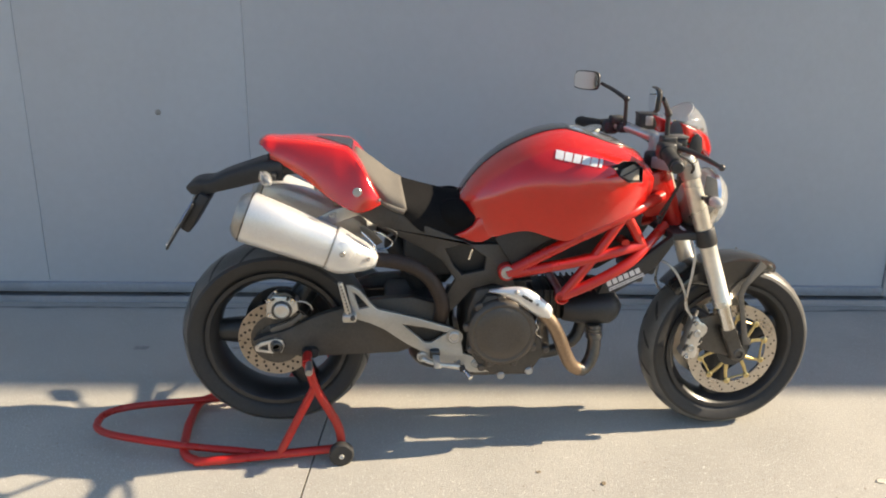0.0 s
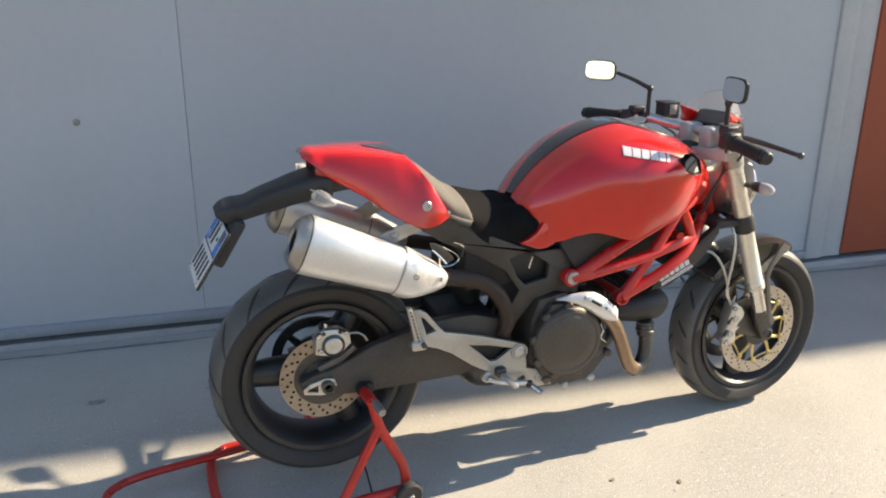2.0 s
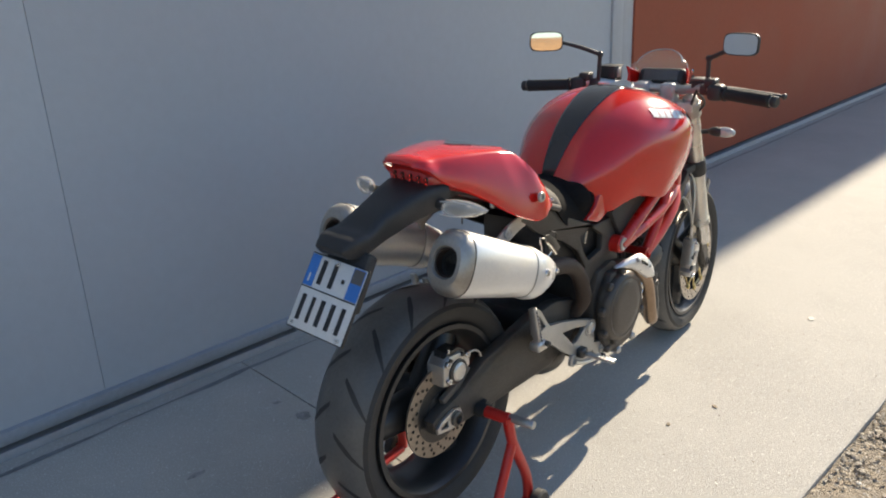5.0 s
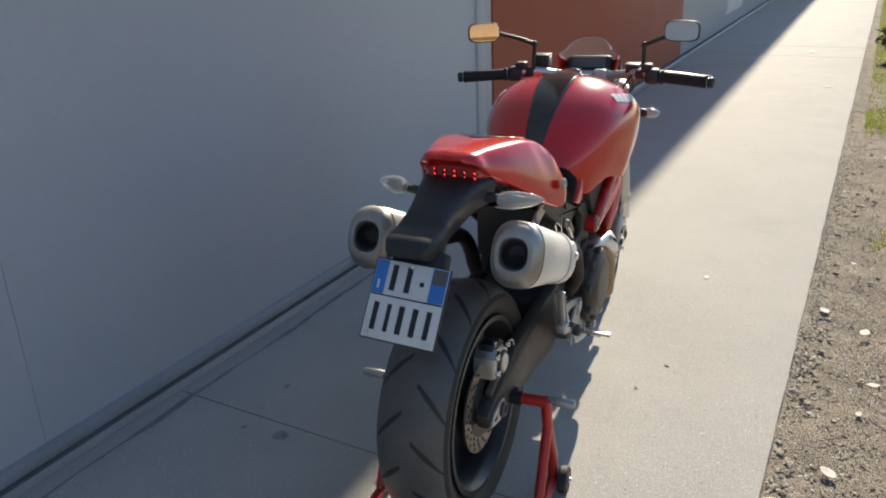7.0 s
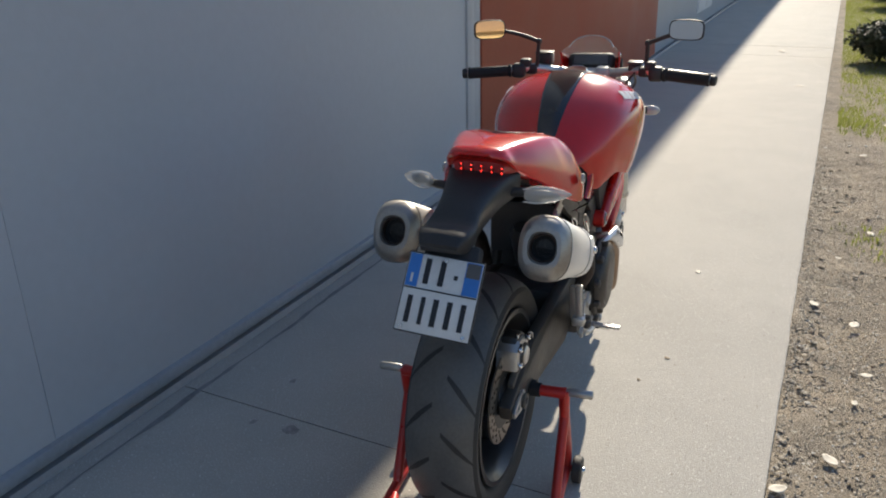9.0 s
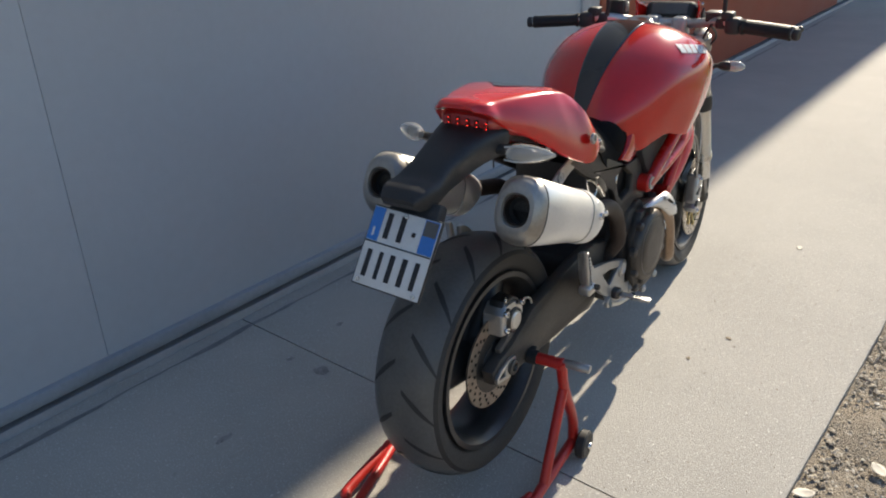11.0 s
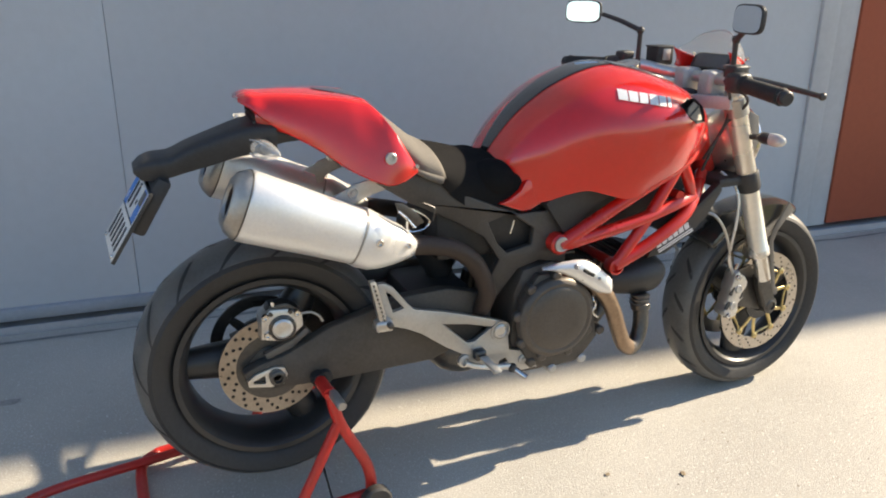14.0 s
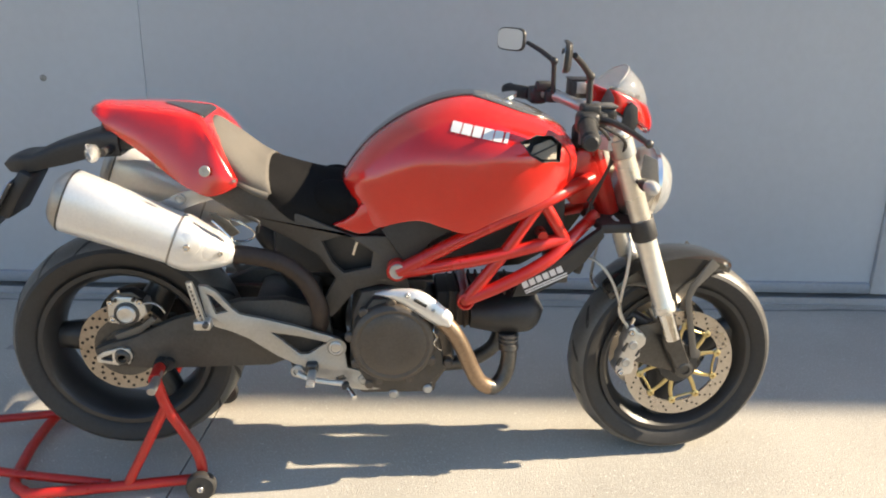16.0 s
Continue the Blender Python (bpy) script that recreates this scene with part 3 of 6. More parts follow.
def fender():
    bm = bmesh.new()
    rows = []
    for k in range(25):
        a = radians(62 + 74 * k / 24)
        u = k / 24
        w = 0.066 * min(1, 0.75 + u * 1.2)
        drop = 0.014 + 0.115 * max(0, 1 - abs(u - 0.45) / 0.4)
        row = []
        for j in range(13):
            q = -1 + 2 * j / 12
            side = abs(q) > 0.7
            y = math.copysign(min(abs(q) / 0.7, 1) * w, q)
            r = 0.307 - 0.01 * u ** 3 - 0.018 * min(abs(q) / 0.7, 1) ** 3 - (drop * (abs(q) - 0.7) / 0.3 if side else 0)
            row.append(bm.verts.new(Vector((1.444 + r * math.cos(a), y, 0.287 + r * math.sin(a)))))
        rows.append(row)
    skin(bm, rows, caps=False, closed=False)
    return bm


fd = part("front_fender", fender(), GLOSS, bike, "gloss black front mudguard")
fd.modifiers.new("thickness", "SOLIDIFY").thickness = 0.003
for s in (-1, 1):
    bm = plate([(1.508, 0.582), (1.53, 0.562), (1.474, 0.5), (1.463, 0.47), (1.494, 0.33), (1.508, 0.318), (1.505, 0.3), (1.48, 0.302), (1.4455, 0.474), (1.456, 0.508)], s * 0.076, s * 0.082, bevel=0.0015)
    part("fender_stay", bm, STAY, fd, "grey mudguard stay")

# front brake calipers and hoses
for s in (-1, 1):
    y0, y1 = s * 0.08, s * 0.124
    bm = plate([(1.284, 0.414), (1.3, 0.418), (1.312, 0.402), (1.322, 0.4), (1.335, 0.382), (1.333, 0.366), (1.32, 0.352), (1.322, 0.334), (1.307, 0.32), (1.309, 0.3), (1.303, 0.283), (1.28, 0.279), (1.259, 0.291),
                (1.255, 0.304), (1.266, 0.318), (1.264, 0.334), (1.274, 0.352), (1.272, 0.372), (1.28, 0.39)], y0, y1, bevel=0.007)
    cal = part("brake_caliper", bm, ALLOY, bike, "silver cast front brake caliper")
    for x, z in ((1.284, 0.318), (1.3, 0.366)):
        part("piston_cap", lathe([(0, 0.0125), (0.003, 0.0118), (0.004, 0.009), (0.003, 0.006)], (x, y1, z), (0, s, 0), 18), CAST, cal)
    # dark bars on the flat face paint the shade of the caliper's recesses
    for x0, z0, x1, z1 in ((1.262, 0.31, 1.272, 0.332), (1.274, 0.35, 1.284, 0.374), (1.31, 0.335, 1.318, 0.352)):
        part("recess", tube([(x0, y1 - s * 0.003, z0), (x1, y1 - s * 0.003, z1)], 0.005, 8), DARKSTEEL, cal)
    for x, z in ((1.292, 0.402), (1.271, 0.292)):
        part("bolt", bolt((x, y1 - s * 0.002, z), 0.0085, (0, s, 0), 0.008), CHROME, cal)
    part("bleed_nipple", tube([(1.296, s * 0.105, 0.415), (1.302, s * 0.107, 0.437)], (0.0055, 0.004), 8), CHROME, cal)
    part("caliper_bracket", plate([(1.31, 0.395), (1.385, 0.41), (1.43, 0.36), (1.462, 0.3), (1.44, 0.265), (1.38, 0.28), (1.31, 0.305)], s * 0.074, s * 0.082), DARKSTEEL, cal)
    hose = [(1.23, s * 0.08, 0.7), (1.262, s * 0.1, 0.668), (1.271, s * 0.115, 0.62), (1.266, s * 0.12, 0.56), (1.257, s * 0.12, 0.5), (1.257, s * 0.118, 0.455), (1.285, s * 0.11, 0.414)]
    part("brake_hose", tube(hose, 0.0042, 8), ALLOY, bike, "steel braided brake hose")
part("speed_cable", tube([(1.16, -0.09, 0.6), (1.19, -0.112, 0.592), (1.222, -0.119, 0.555), (1.248, -0.12, 0.5), (1.262, -0.118, 0.45), (1.285, -0.11, 0.41)], 0.004, 8), CAST, bike)

# headlight, screen, dials
HL, HD = (1.33, 0, 0.766), (1, 0, -0.13)
hl = part("headlight", lathe([(-0.07, 0.03), (-0.06, 0.062), (-0.035, 0.085), (0.0, 0.096), (0.006, 0.096)], HL, HD, 40), ALLOY, bike, "round headlight with a bulging clear lens")
part("rim_ring", lathe([(0.0, 0.092), (0.0, 0.1), (0.012, 0.1), (0.014, 0.092)], HL, HD, 40, closed=True), CHROME, hl, "silver rim ring")
part("reflector", lathe([(-0.02, 0.02), (-0.012, 0.055), (0.01, 0.09), (0.008, 0.092), (-0.015, 0.058), (-0.024, 0.02)], HL, HD, 40), BRUSHED, hl)
part("lens", lathe([(0.012, 0.0915), (0.03, 0.086), (0.05, 0.07), (0.062, 0.045), (0.067, 0.002)], HL, HD, 40), LENS, hl, "clear headlight glass")
part("bulb_shield", lathe([(0.02, 0.03), (0.032, 0.026), (0.036, 0.002)], HL, HD, 24), ALLOY, hl)
for s in (-1, 1):
    part("headlight_bracket", plate([(1.255, 0.71), (1.31, 0.735), (1.338, 0.775), (1.325, 0.845), (1.29, 0.86), (1.285, 0.8)], s * 0.097, s * 0.101), GREYPLASTIC, hl)
    st = part("front_indicator", egg((1.279, s * 0.178, 0.806), (0.0165, 0.03, 0.0155)), BLACK, bike, "front turn signal with clear lens")
    part("lens", egg((1.284, s * 0.203, 0.806), (0.0185, 0.034, 0.017)), MILKY, st, "pale clear lens")
    part("stalk", tube([(1.275, s * 0.1, 0.8), (1.28, s * 0.172, 0.806)], 0.008, 8), BLACK, st)



def shell_point(q, u):
    """The small cowl round the dials: q across it, u from its lower to its upper edge."""
    k = abs(q) ** 1.6
    lo, hi = 0.893 + 0.075 * k, 0.957 + 0.058 * k
    z = lo + u * (hi - lo)
    x = 1.352 - 0.03 * u - 0.022 * (1 - u) ** 3 - 0.13 * abs(q) ** 2.0
    return Vector((x, 0.102 * math.sin(q * 1.45) / math.sin(1.45), z))


bm = bmesh.new()
skin(bm, [[bm.verts.new(shell_point(-1 + j / 12, i / 7)) for j in range(25)] for i in range(8)], caps=False, closed=False)
fs = part("flyscreen_cowl", bm, RED, bike, "small red painted cowl round the dials")
fs.modifiers.new("thickness", "SOLIDIFY").thickness = 0.004
bm = bmesh.new()
rows = []
for k in range(9):
    u = k / 8
    row = []
    for j in range(21):
        q = -0.96 + 1.92 * j / 20
        p = shell_point(q, 1.0)
        end = Vector((1.262 - 0.045 * q * q, p.y * 0.74, 1.062 - 0.04 * q * q))
        row.append(bm.verts.new(p.lerp(end, u) + Vector((0.012 * math.sin(u * math.pi), 0, 0.006 * math.sin(u * math.pi)))))
    rows.append(row)
skin(bm, rows, caps=False, closed=False)
sc = part("windscreen", bm, SCREEN, fs, "small clear plastic windscreen")
sc.modifiers.new("thickness", "SOLIDIFY").thickness = 0.0015
edge = []
for j in range(17):
    q = -0.96 + 1.92 * j / 16
    edge.append((1.262 - 0.045 * q * q, shell_point(q, 1.0).y * 0.74, 1.062 - 0.04 * q * q))
part("screen_edge", tube(edge, 0.0016, 6), MILKY, sc, "bright polished edge of the screen")
DASH = Matrix.Translation((1.252, 0, 0.985)) @ Matrix.Rotation(radians(26), 4, "Y") @ Matrix.Translation((-1.23, 0, -0.98))
bm = block((1.215, -0.082, 0.938), (1.262, 0.082, 1.0), 0.022, segments=4)
bm.transform(DASH)
dash = part("instrument_panel", bm, BLACK, bike, "black digital instrument panel")
bm = block((1.212, -0.058, 0.952), (1.217, 0.058, 0.988), 0.002)
bm.transform(DASH)
part("display", bm, GREYPLASTIC, dash, "grey digital display")
for s in (-1, 1):
    part("screen_bracket", plate([(1.222, 0.92), (1.23, 0.972), (1.246, 0.985), (1.262, 0.972), (1.266, 0.935), (1.252, 0.902), (1.235, 0.9)], s * 0.1, s * 0.108, bevel=0.003), BLACK, fs, "black bracket beside the dials")
    part("screen_bolt", bolt((1.262, s * 0.094, 0.995), 0.006, (0, s, 0), 0.005), CHROME, fs)

# handlebar, controls, mirrors: built straight, then turned a little to the left
TURNED = Matrix.Translation((1.19, 0, 0)) @ Matrix.Rotation(radians(3.5), 4, "Z") @ Matrix.Translation((-1.19, 0, 0))


def turned(bm):
    bm.transform(TURNED)
    return bm


bar = part("handlebar", turned(tube([(1.056, -0.4, 0.951), (1.088, -0.27, 0.958), (1.13, -0.19, 0.965), (1.185, -0.1, 0.948), (1.2, -0.04, 0.945), (1.2, 0.04, 0.945), (1.185, 0.1, 0.948),
                                    (1.13, 0.19, 0.965), (1.088, 0.27, 0.958), (1.056, 0.4, 0.951)], 0.0152, 14)), ALLOY, bike, "silver tapered aluminium handlebar")
for s in (-1, 1):
    part("bar_clamp", turned(block((1.168, s * 0.02, 0.9), (1.228, s * 0.07, 0.966), 0.012, segments=3)), SATIN, bar)
    d = Vector((1.056, s * 0.4, 0.951)) - Vector((1.09, s * 0.265, 0.958))
    part("grip", turned(lathe([(-0.012, 0.018), (-0.01, 0.0225), (-0.004, 0.0225), (0.0, 0.0182), (0.06, 0.0188), (0.126, 0.019), (0.134, 0.0205), (0.138, 0.017)], (1.09, s * 0.265, 0.958), d, 20)), GRIP, bar, "black rubber handlebar grip")
    part("bar_end", turned(lathe([(0, 0.013), (0.004, 0.017), (0.014, 0.017), (0.018, 0.013)], Vector((1.056, s * 0.4, 0.951)), d, 16)), BLACK, bar)
    part("switch_box", turned(block((1.076, s * 0.205, 0.936), (1.124, s * 0.252, 0.984), 0.012, segments=3)), BLACK, bar, "black switch housing")
    part("lever", turned(tube([(1.13, s * 0.215, 0.966), (1.153, s * 0.25, 0.963), (1.168, s * 0.32, 0.955), (1.176, s * 0.4, 0.946)], (0.009, 0.006), 8)), DARKSTEEL, bar, "dark brake or clutch lever")
    part("lever_tip", turned(egg((1.1765, s * 0.402, 0.946), (0.009, 0.009, 0.009))), DARKSTEEL, bar)
    part("lever_bracket", turned(block((1.11, s * 0.17, 0.945), (1.155, s * 0.215, 0.978), 0.009)), BLACK, bar)
    part("switch_panel", turned(block((1.09, s * 0.19, 0.972), (1.132, s * 0.226, 0.998), 0.006, segments=3)), BLACK, bar)
    part("switch_button", turned(egg((1.084, s * 0.226, 0.972), (0.007, 0.008, 0.006), u=12, v=8)), GREYPLASTIC, bar)
    if s > 0:
        res = part("reservoir", block((1.155, 0.13, 0.962), (1.21, 0.185, 1.01), 0.006), BLACK, bar, "black clutch fluid reservoir")
        part("end_plate", block((1.172, 0.127, 0.976), (1.196, 0.1305, 1.006), 0.001), CAST, res)
        part("reservoir_cap", block((1.153, 0.128, 1.008), (1.212, 0.187, 1.014), 0.003), BLACK, res)
    else:
        res = part("reservoir", block((1.15, -0.18, 0.958), (1.195, -0.135, 0.985), 0.008, segments=3), BLACK, bar, "black brake fluid reservoir")
        part("reservoir_cap", block((1.148, -0.182, 0.983), (1.197, -0.133, 0.991), 0.004), GREYPLASTIC, res)
    foot, elbow = (Vector((1.118, 0.168, 0.97)), Vector((1.115, 0.162, 1.055))) if s > 0 else (Vector((1.124, -0.2, 0.97)), Vector((1.123, -0.2, 1.056)))
    m = pose(1.024, 0.31, 1.1, 0, 4, 35) if s > 0 else pose(1.04, -0.326, 1.109, 0, 3, -9)
    hold = m @ (Vector((0.008, -0.054, -0.006)) if s > 0 else Vector((0.013, -0.022, 0.005)))
    mi = part("mirror_stem", tube([foot, elbow], 0.0068, 10), BLACK, bike, "black rear-view mirror on a bent stem")
    part("elbow", egg(elbow, (0.0105, 0.0105, 0.0105)), BLACK, mi)
    part("mirror_arm", tube([elbow, elbow.lerp(hold, 0.5) + Vector((0, 0, 0.003)), hold], (0.0075, 0.006), 10), BLACK, mi)
    bm = bmesh.new()
    rings = []
    for x, k in ((0.008, 0.6), (0.006, 0.88), (0.0, 1.0), (-0.006, 1.0), (-0.008, 0.96)):
        ring = []
        for i in range(32):
            t = 2 * math.pi * i / 32
            cy, cz = math.cos(t), math.sin(t)
            ring.append(bm.verts.new((x, 0.054 * k * math.copysign(abs(cy) ** 0.5, cy), 0.0315 * k * math.copysign(abs(cz) ** 0.5, cz))))
        rings.append(ring)
    skin(bm, rings)
    bm.transform(m)
    part("mirror_housing", bm, BLACK, mi)
    bm = bmesh.new()
    rings = []
    for x in (-0.0085, -0.0092):
        rings.append([bm.verts.new((x, 0.05 * math.copysign(abs(math.cos(t)) ** 0.5, math.cos(t)), 0.028 * math.copysign(abs(math.sin(t)) ** 0.5, math.sin(t))))
                      for t in [2 * math.pi * (i + 0.5) / 32 for i in range(32)]])
    skin(bm, rings)
    bm.transform(m)
    part("mirror_glass", bm, MIRROR, mi, "mirror glass")
for s, q in ((-1, 0.0), (1, 0.02), (-1, 0.03)):
    part("cable", tube([(1.14, s * 0.16, 0.955), (1.2 + q, s * (0.12 + q), 0.9), (1.21, s * 0.1, 0.83), (1.17, s * 0.08, 0.74 - q)], 0.004, 8), BLACK, bike)

# fuel tank
t_top = curve([(0.556, 0.775), (0.572, 0.805), (0.62, 0.871), (0.683, 0.926), (0.752, 0.965), (0.82, 0.989), (0.875, 0.996), (0.931, 0.989), (0.99, 0.971), (1.05, 0.949), (1.104, 0.915), (1.12, 0.895)])
t_low = curve([(0.556, 0.745), (0.577, 0.734), (0.616, 0.708), (0.656, 0.694), (0.695, 0.708), (0.755, 0.72), (0.801, 0.708), (0.861, 0.696), (0.92, 0.724), (1.012, 0.758), (1.09, 0.792), (1.12, 0.81)])
t_wide = curve([(0.556, 0.07), (0.577, 0.1), (0.62, 0.138), (0.7, 0.182), (0.8, 0.214), (0.9, 0.229), (1.0, 0.219), (1.08, 0.178), (1.12, 0.14)])
xs = [0.556 + 0.564 * (k / 44) for k in range(45)]
tank = part("fuel_tank", hull(xs, t_top, t_low, t_wide, 0.5, 0.9, 2.15, 14, 6), RED, bike, "glossy red painted fuel tank with white maker's mark")


def on_tank(x, a, lift=0.002, s=-1):
    """A place on the tank's skin, lifted off it."""
    p = hull_point(x, a, t_top, t_low, t_wide, 0.5, 0.9, 2.15)
    q = hull_point(x, min(1, a + 0.02), t_top, t_low, t_wide, 0.5, 0.9, 2.15)
    r = hull_point(x + 0.004, a, t_top, t_low, t_wide, 0.5, 0.9, 2.15)
    n = (q - p).cross(r - p)
    n = n.normalized() if n.length > 1e-9 else Vector((0, 0, 1))
    if n.z < 0:
        n = -n
    p = p + lift * n
    return Vector((p.x, s * p.y, p.z))


def tank_patch(x0, x1, a0, a1, nx=16, na=6, lift=0.002):
    """A patch of the tank's skin from x0 to x1 across the crest; a0, a1 are functions of x."""
    bm = bmesh.new()
    rows = []
    for i in range(nx + 1):
        x = x0 + (x1 - x0) * i / nx
        w = a1(x)
        rows.append([bm.verts.new(on_tank(x, w * abs(j) / na, lift, 1 if j > 0 else -1)) for j in range(-na, na + 1)])
    skin(bm, rows, caps=False, closed=False)
    return bm


ob = part("tank_stripe", tank_patch(0.566, 0.93, None, lambda x: 0.12 + 0.02 * (x - 0.566) / 0.36, 26, 6), GLOSS, tank, "dark charcoal stripe along the tank's crest")
ob.modifiers.new("thickness", "SOLIDIFY").thickness = 0.0015
ob = part("tank_cover", tank_patch(0.88, 1.112, None, lambda x: 0.14 + 0.14 * max(0.0, math.sin((x - 0.88) / 0.232 * math.pi)) ** 0.7, 24, 6, 0.0025), CAPCOVER, tank, "glossy grey cover around the fuel cap")
ob.modifiers.new("thickness", "SOLIDIFY").thickness = 0.003
part("fuel_cap", lathe([(0, 0.042), (0.008, 0.042), (0.011, 0.037), (0.01, 0.03), (0.012, 0.012), (0.012, 0.003)], (0.955, 0, 0.976), (-0.3, 0, 1), 32), CHROME, tank, "round steel fuel cap")

def tank_turn(x, z):
    """How far round the upper cross-section the height z lies."""
    zt, zb = t_top(x), t_low(x)
    u = max(0.0, min(1.0, (z - (zt + zb) / 2) / ((zt - zb) / 2)))
    return math.acos(u ** (2.15 / 2)) / (math.pi / 2)


# maker's mark on both sides, as plain slanted bars
for s in (-1, 1):
    for k in range(6):
        bm = bmesh.new()
        x0 = 0.818 + 0.0232 * k
        w = (0.0205, 0.02, 0.0195, 0.021, 0.0185, 0.0085)[k]
        rows = []
        for i in range(4):
            u = i / 3
            row = []
            for j in range(4):
                v = j / 3
                x = x0 + w * u + 0.008 * (1 - v)
                z = 0.928 - 0.165 * (x - 0.826) + 0.022 * (1 - v)
                row.append(bm.verts.new(on_tank(x, tank_turn(x, z), 0.0015, s)))
            rows.append(row)
        skin(bm, rows, caps=False, closed=False)
        part("mark_bar", bm, WHITE, tank, "white printed mark")

for s in (-1, 1):
    part("tank_tongue", plate([(0.545, 0.697), (0.574, 0.708), (0.598, 0.724), (0.613, 0.748), (0.645, 0.752), (0.675, 0.735), (0.7, 0.712), (0.68, 0.7), (0.655, 0.688), (0.628, 0.675), (0.605, 0.674), (0.585, 0.681)], s * 0.09, s * 0.138, bevel=0.006), RED, tank)

# air intakes: five-cornered openings cut into the tank's front corners, a pale mesh inside
MOUTH = [(0.975, 0.911), (1.014, 0.921), (1.054, 0.916), (1.077, 0.897), (1.071, 0.862), (1.025, 0.866), (0.997, 0.883)]


def flank(x, z):
    """How far out the tank's side lies at (x, z)."""
    zb, zt, w = t_low(x), t_top(x), t_wide(x)
    u = max(0.0, min(0.999, (z - (zb + zt) / 2) / ((zt - zb) / 2)))
    return w * (1 - u ** 2.15) ** (1 / 2.15)


def mouth(k):
    c = Vector((1.03, 0.892))
    return [c + (Vector(p) - c) * k for p in MOUTH]


tank.data.materials.append(HOLE)
for s in (-1, 1):
    bm = bmesh.new()
    rings = [[bm.verts.new((p.x, s * (flank(p.x, p.y) + d), p.y)) for p in mouth(1.0)] for d in (0.06, -0.035)]
    skin(bm, rings)
    cutter = finish("cutter", bm, HOLE)
    cut = tank.modifiers.new("cut", "BOOLEAN")
    cut.operation, cut.object, cut.solver = "DIFFERENCE", cutter, "EXACT"
    cut.material_mode = "TRANSFER"
    solid = bpy.data.meshes.new_from_object(tank.evaluated_get(bpy.context.evaluated_depsgraph_get()))
    tank.modifiers.remove(cut)
    bpy.data.objects.remove(cutter)
    tank.data = solid
bm = bmesh.new()
bm.from_mesh(tank.data)
bmesh.ops.delete(bm, geom=[f for f in bm.faces if f.material_index == 1], context="FACES")
bm.to_mesh(tank.data)
bm.free()
tank.data.name = "fuel_tank"
for s in (-1, 1):
    bm = bmesh.new()
    rings = [[bm.verts.new((p.x, s * (flank(p.x, p.y) + d), p.y)) for p in mouth(k)] for k, d in ((1.05, 0.0004), (1.03, 0.0015), (0.98, 0.0012), (0.96, -0.004), (0.94, -0.03))]
    skin(bm, rings, caps=False)
    bm.faces.new(rings[-1])
    it = part("air_intake", bm, BLACK, tank, "black five-cornered air intake with pale mesh")
    panel = [(0.998, 0.885), (1.008, 0.901), (1.05, 0.909), (1.064, 0.898), (1.062, 0.868), (1.027, 0.871)]
    bm = bmesh.new()
    rings = [[bm.verts.new((x, s * (flank(x, z) + d), z)) for x, z in panel] for d in (-0.006, -0.01)]
    skin(bm, rings)
    part("mesh", bm, MESH, it, "pale beige mesh panel")
    part("bar", tube([(0.999, s * (flank(0.999, 0.881) - 0.004), 0.881), (1.068, s * (flank(1.068, 0.9) - 0.004), 0.9)], 0.0022, 6), BLACK, it)

# seat cowl: a flat crest, a soft crease and flat flanks that end in a straight lower edge
c_top = curve([(-0.012, 0.959), (-0.006, 0.963), (0.04, 0.966), (0.1, 0.9665), (0.14, 0.964), (0.19, 0.9585), (0.22, 0.953), (0.245, 0.946), (0.26, 0.933), (0.28, 0.907), (0.305, 0.864), (0.333, 0.812)])
c_crease = curve([(-0.012, 0.952), (0.073, 0.952), (0.134, 0.951), (0.22, 0.943), (0.25, 0.933), (0.262, 0.922), (0.28, 0.899), (0.305, 0.858), (0.333, 0.808)])
c_ridge = curve([(-0.012, 0.04), (-0.006, 0.05), (0.04, 0.068), (0.073, 0.079), (0.134, 0.096), (0.2, 0.111), (0.25, 0.124), (0.28, 0.146), (0.305, 0.159), (0.333, 0.166)])
c_low = curve([(-0.012, 0.95), (0.0, 0.944), (0.038, 0.912), (0.11, 0.869), (0.14, 0.85), (0.183, 0.818), (0.234, 0.791), (0.269, 0.779), (0.3, 0.784), (0.333, 0.799)])
c_wide = curve([(-0.012, 0.044), (-0.006, 0.055), (0.04, 0.083), (0.11, 0.117), (0.14, 0.13), (0.183, 0.15), (0.234, 0.17), (0.27, 0.178), (0.305, 0.176), (0.333, 0.168)])


def notch(x):
    """Half the width and the depth of the pointed inset in the cowl's crest."""
    return max(0.005, min(0.082, 0.82 * (x - 0.138))), 0.002 * max(0.0, min(1.0, (x - 0.142) / 0.08))


def cowl_half(x):
    zt, zc, wr, zb, wb = c_top(x), c_crease(x), c_ridge(x), c_low(x), c_wide(x)
    d = zt - zc
    w, dip = notch(x)
    half = [(0.0, zt - dip), (w, zt - 0.03 * d - 0.9 * dip), (w + 0.004, zt - 0.05 * d), (0.75 * wr, zt - 0.28 * d), (0.88 * wr, zt - 0.5 * d), (0.96 * wr, zt - 0.78 * d), (wr + 0.001, zc - 0.002)]
    for k in (0.2, 0.45, 0.7, 0.9, 1.0):
        half.append((wr + (wb - wr) * k + 0.007 * math.sin(math.pi * k) * min(1, (zc - zb) / 0.08), zc + (zb - zc) * k))
    half += [(wb - 0.004, zb - 0.003), (wb - 0.012, zb + 0.002), (wb * 0.6, zb + 0.02 * min(1, (zc - zb) / 0.06)), (0.0, zb + 0.02 * min(1, (zc - zb) / 0.06))]
    return half


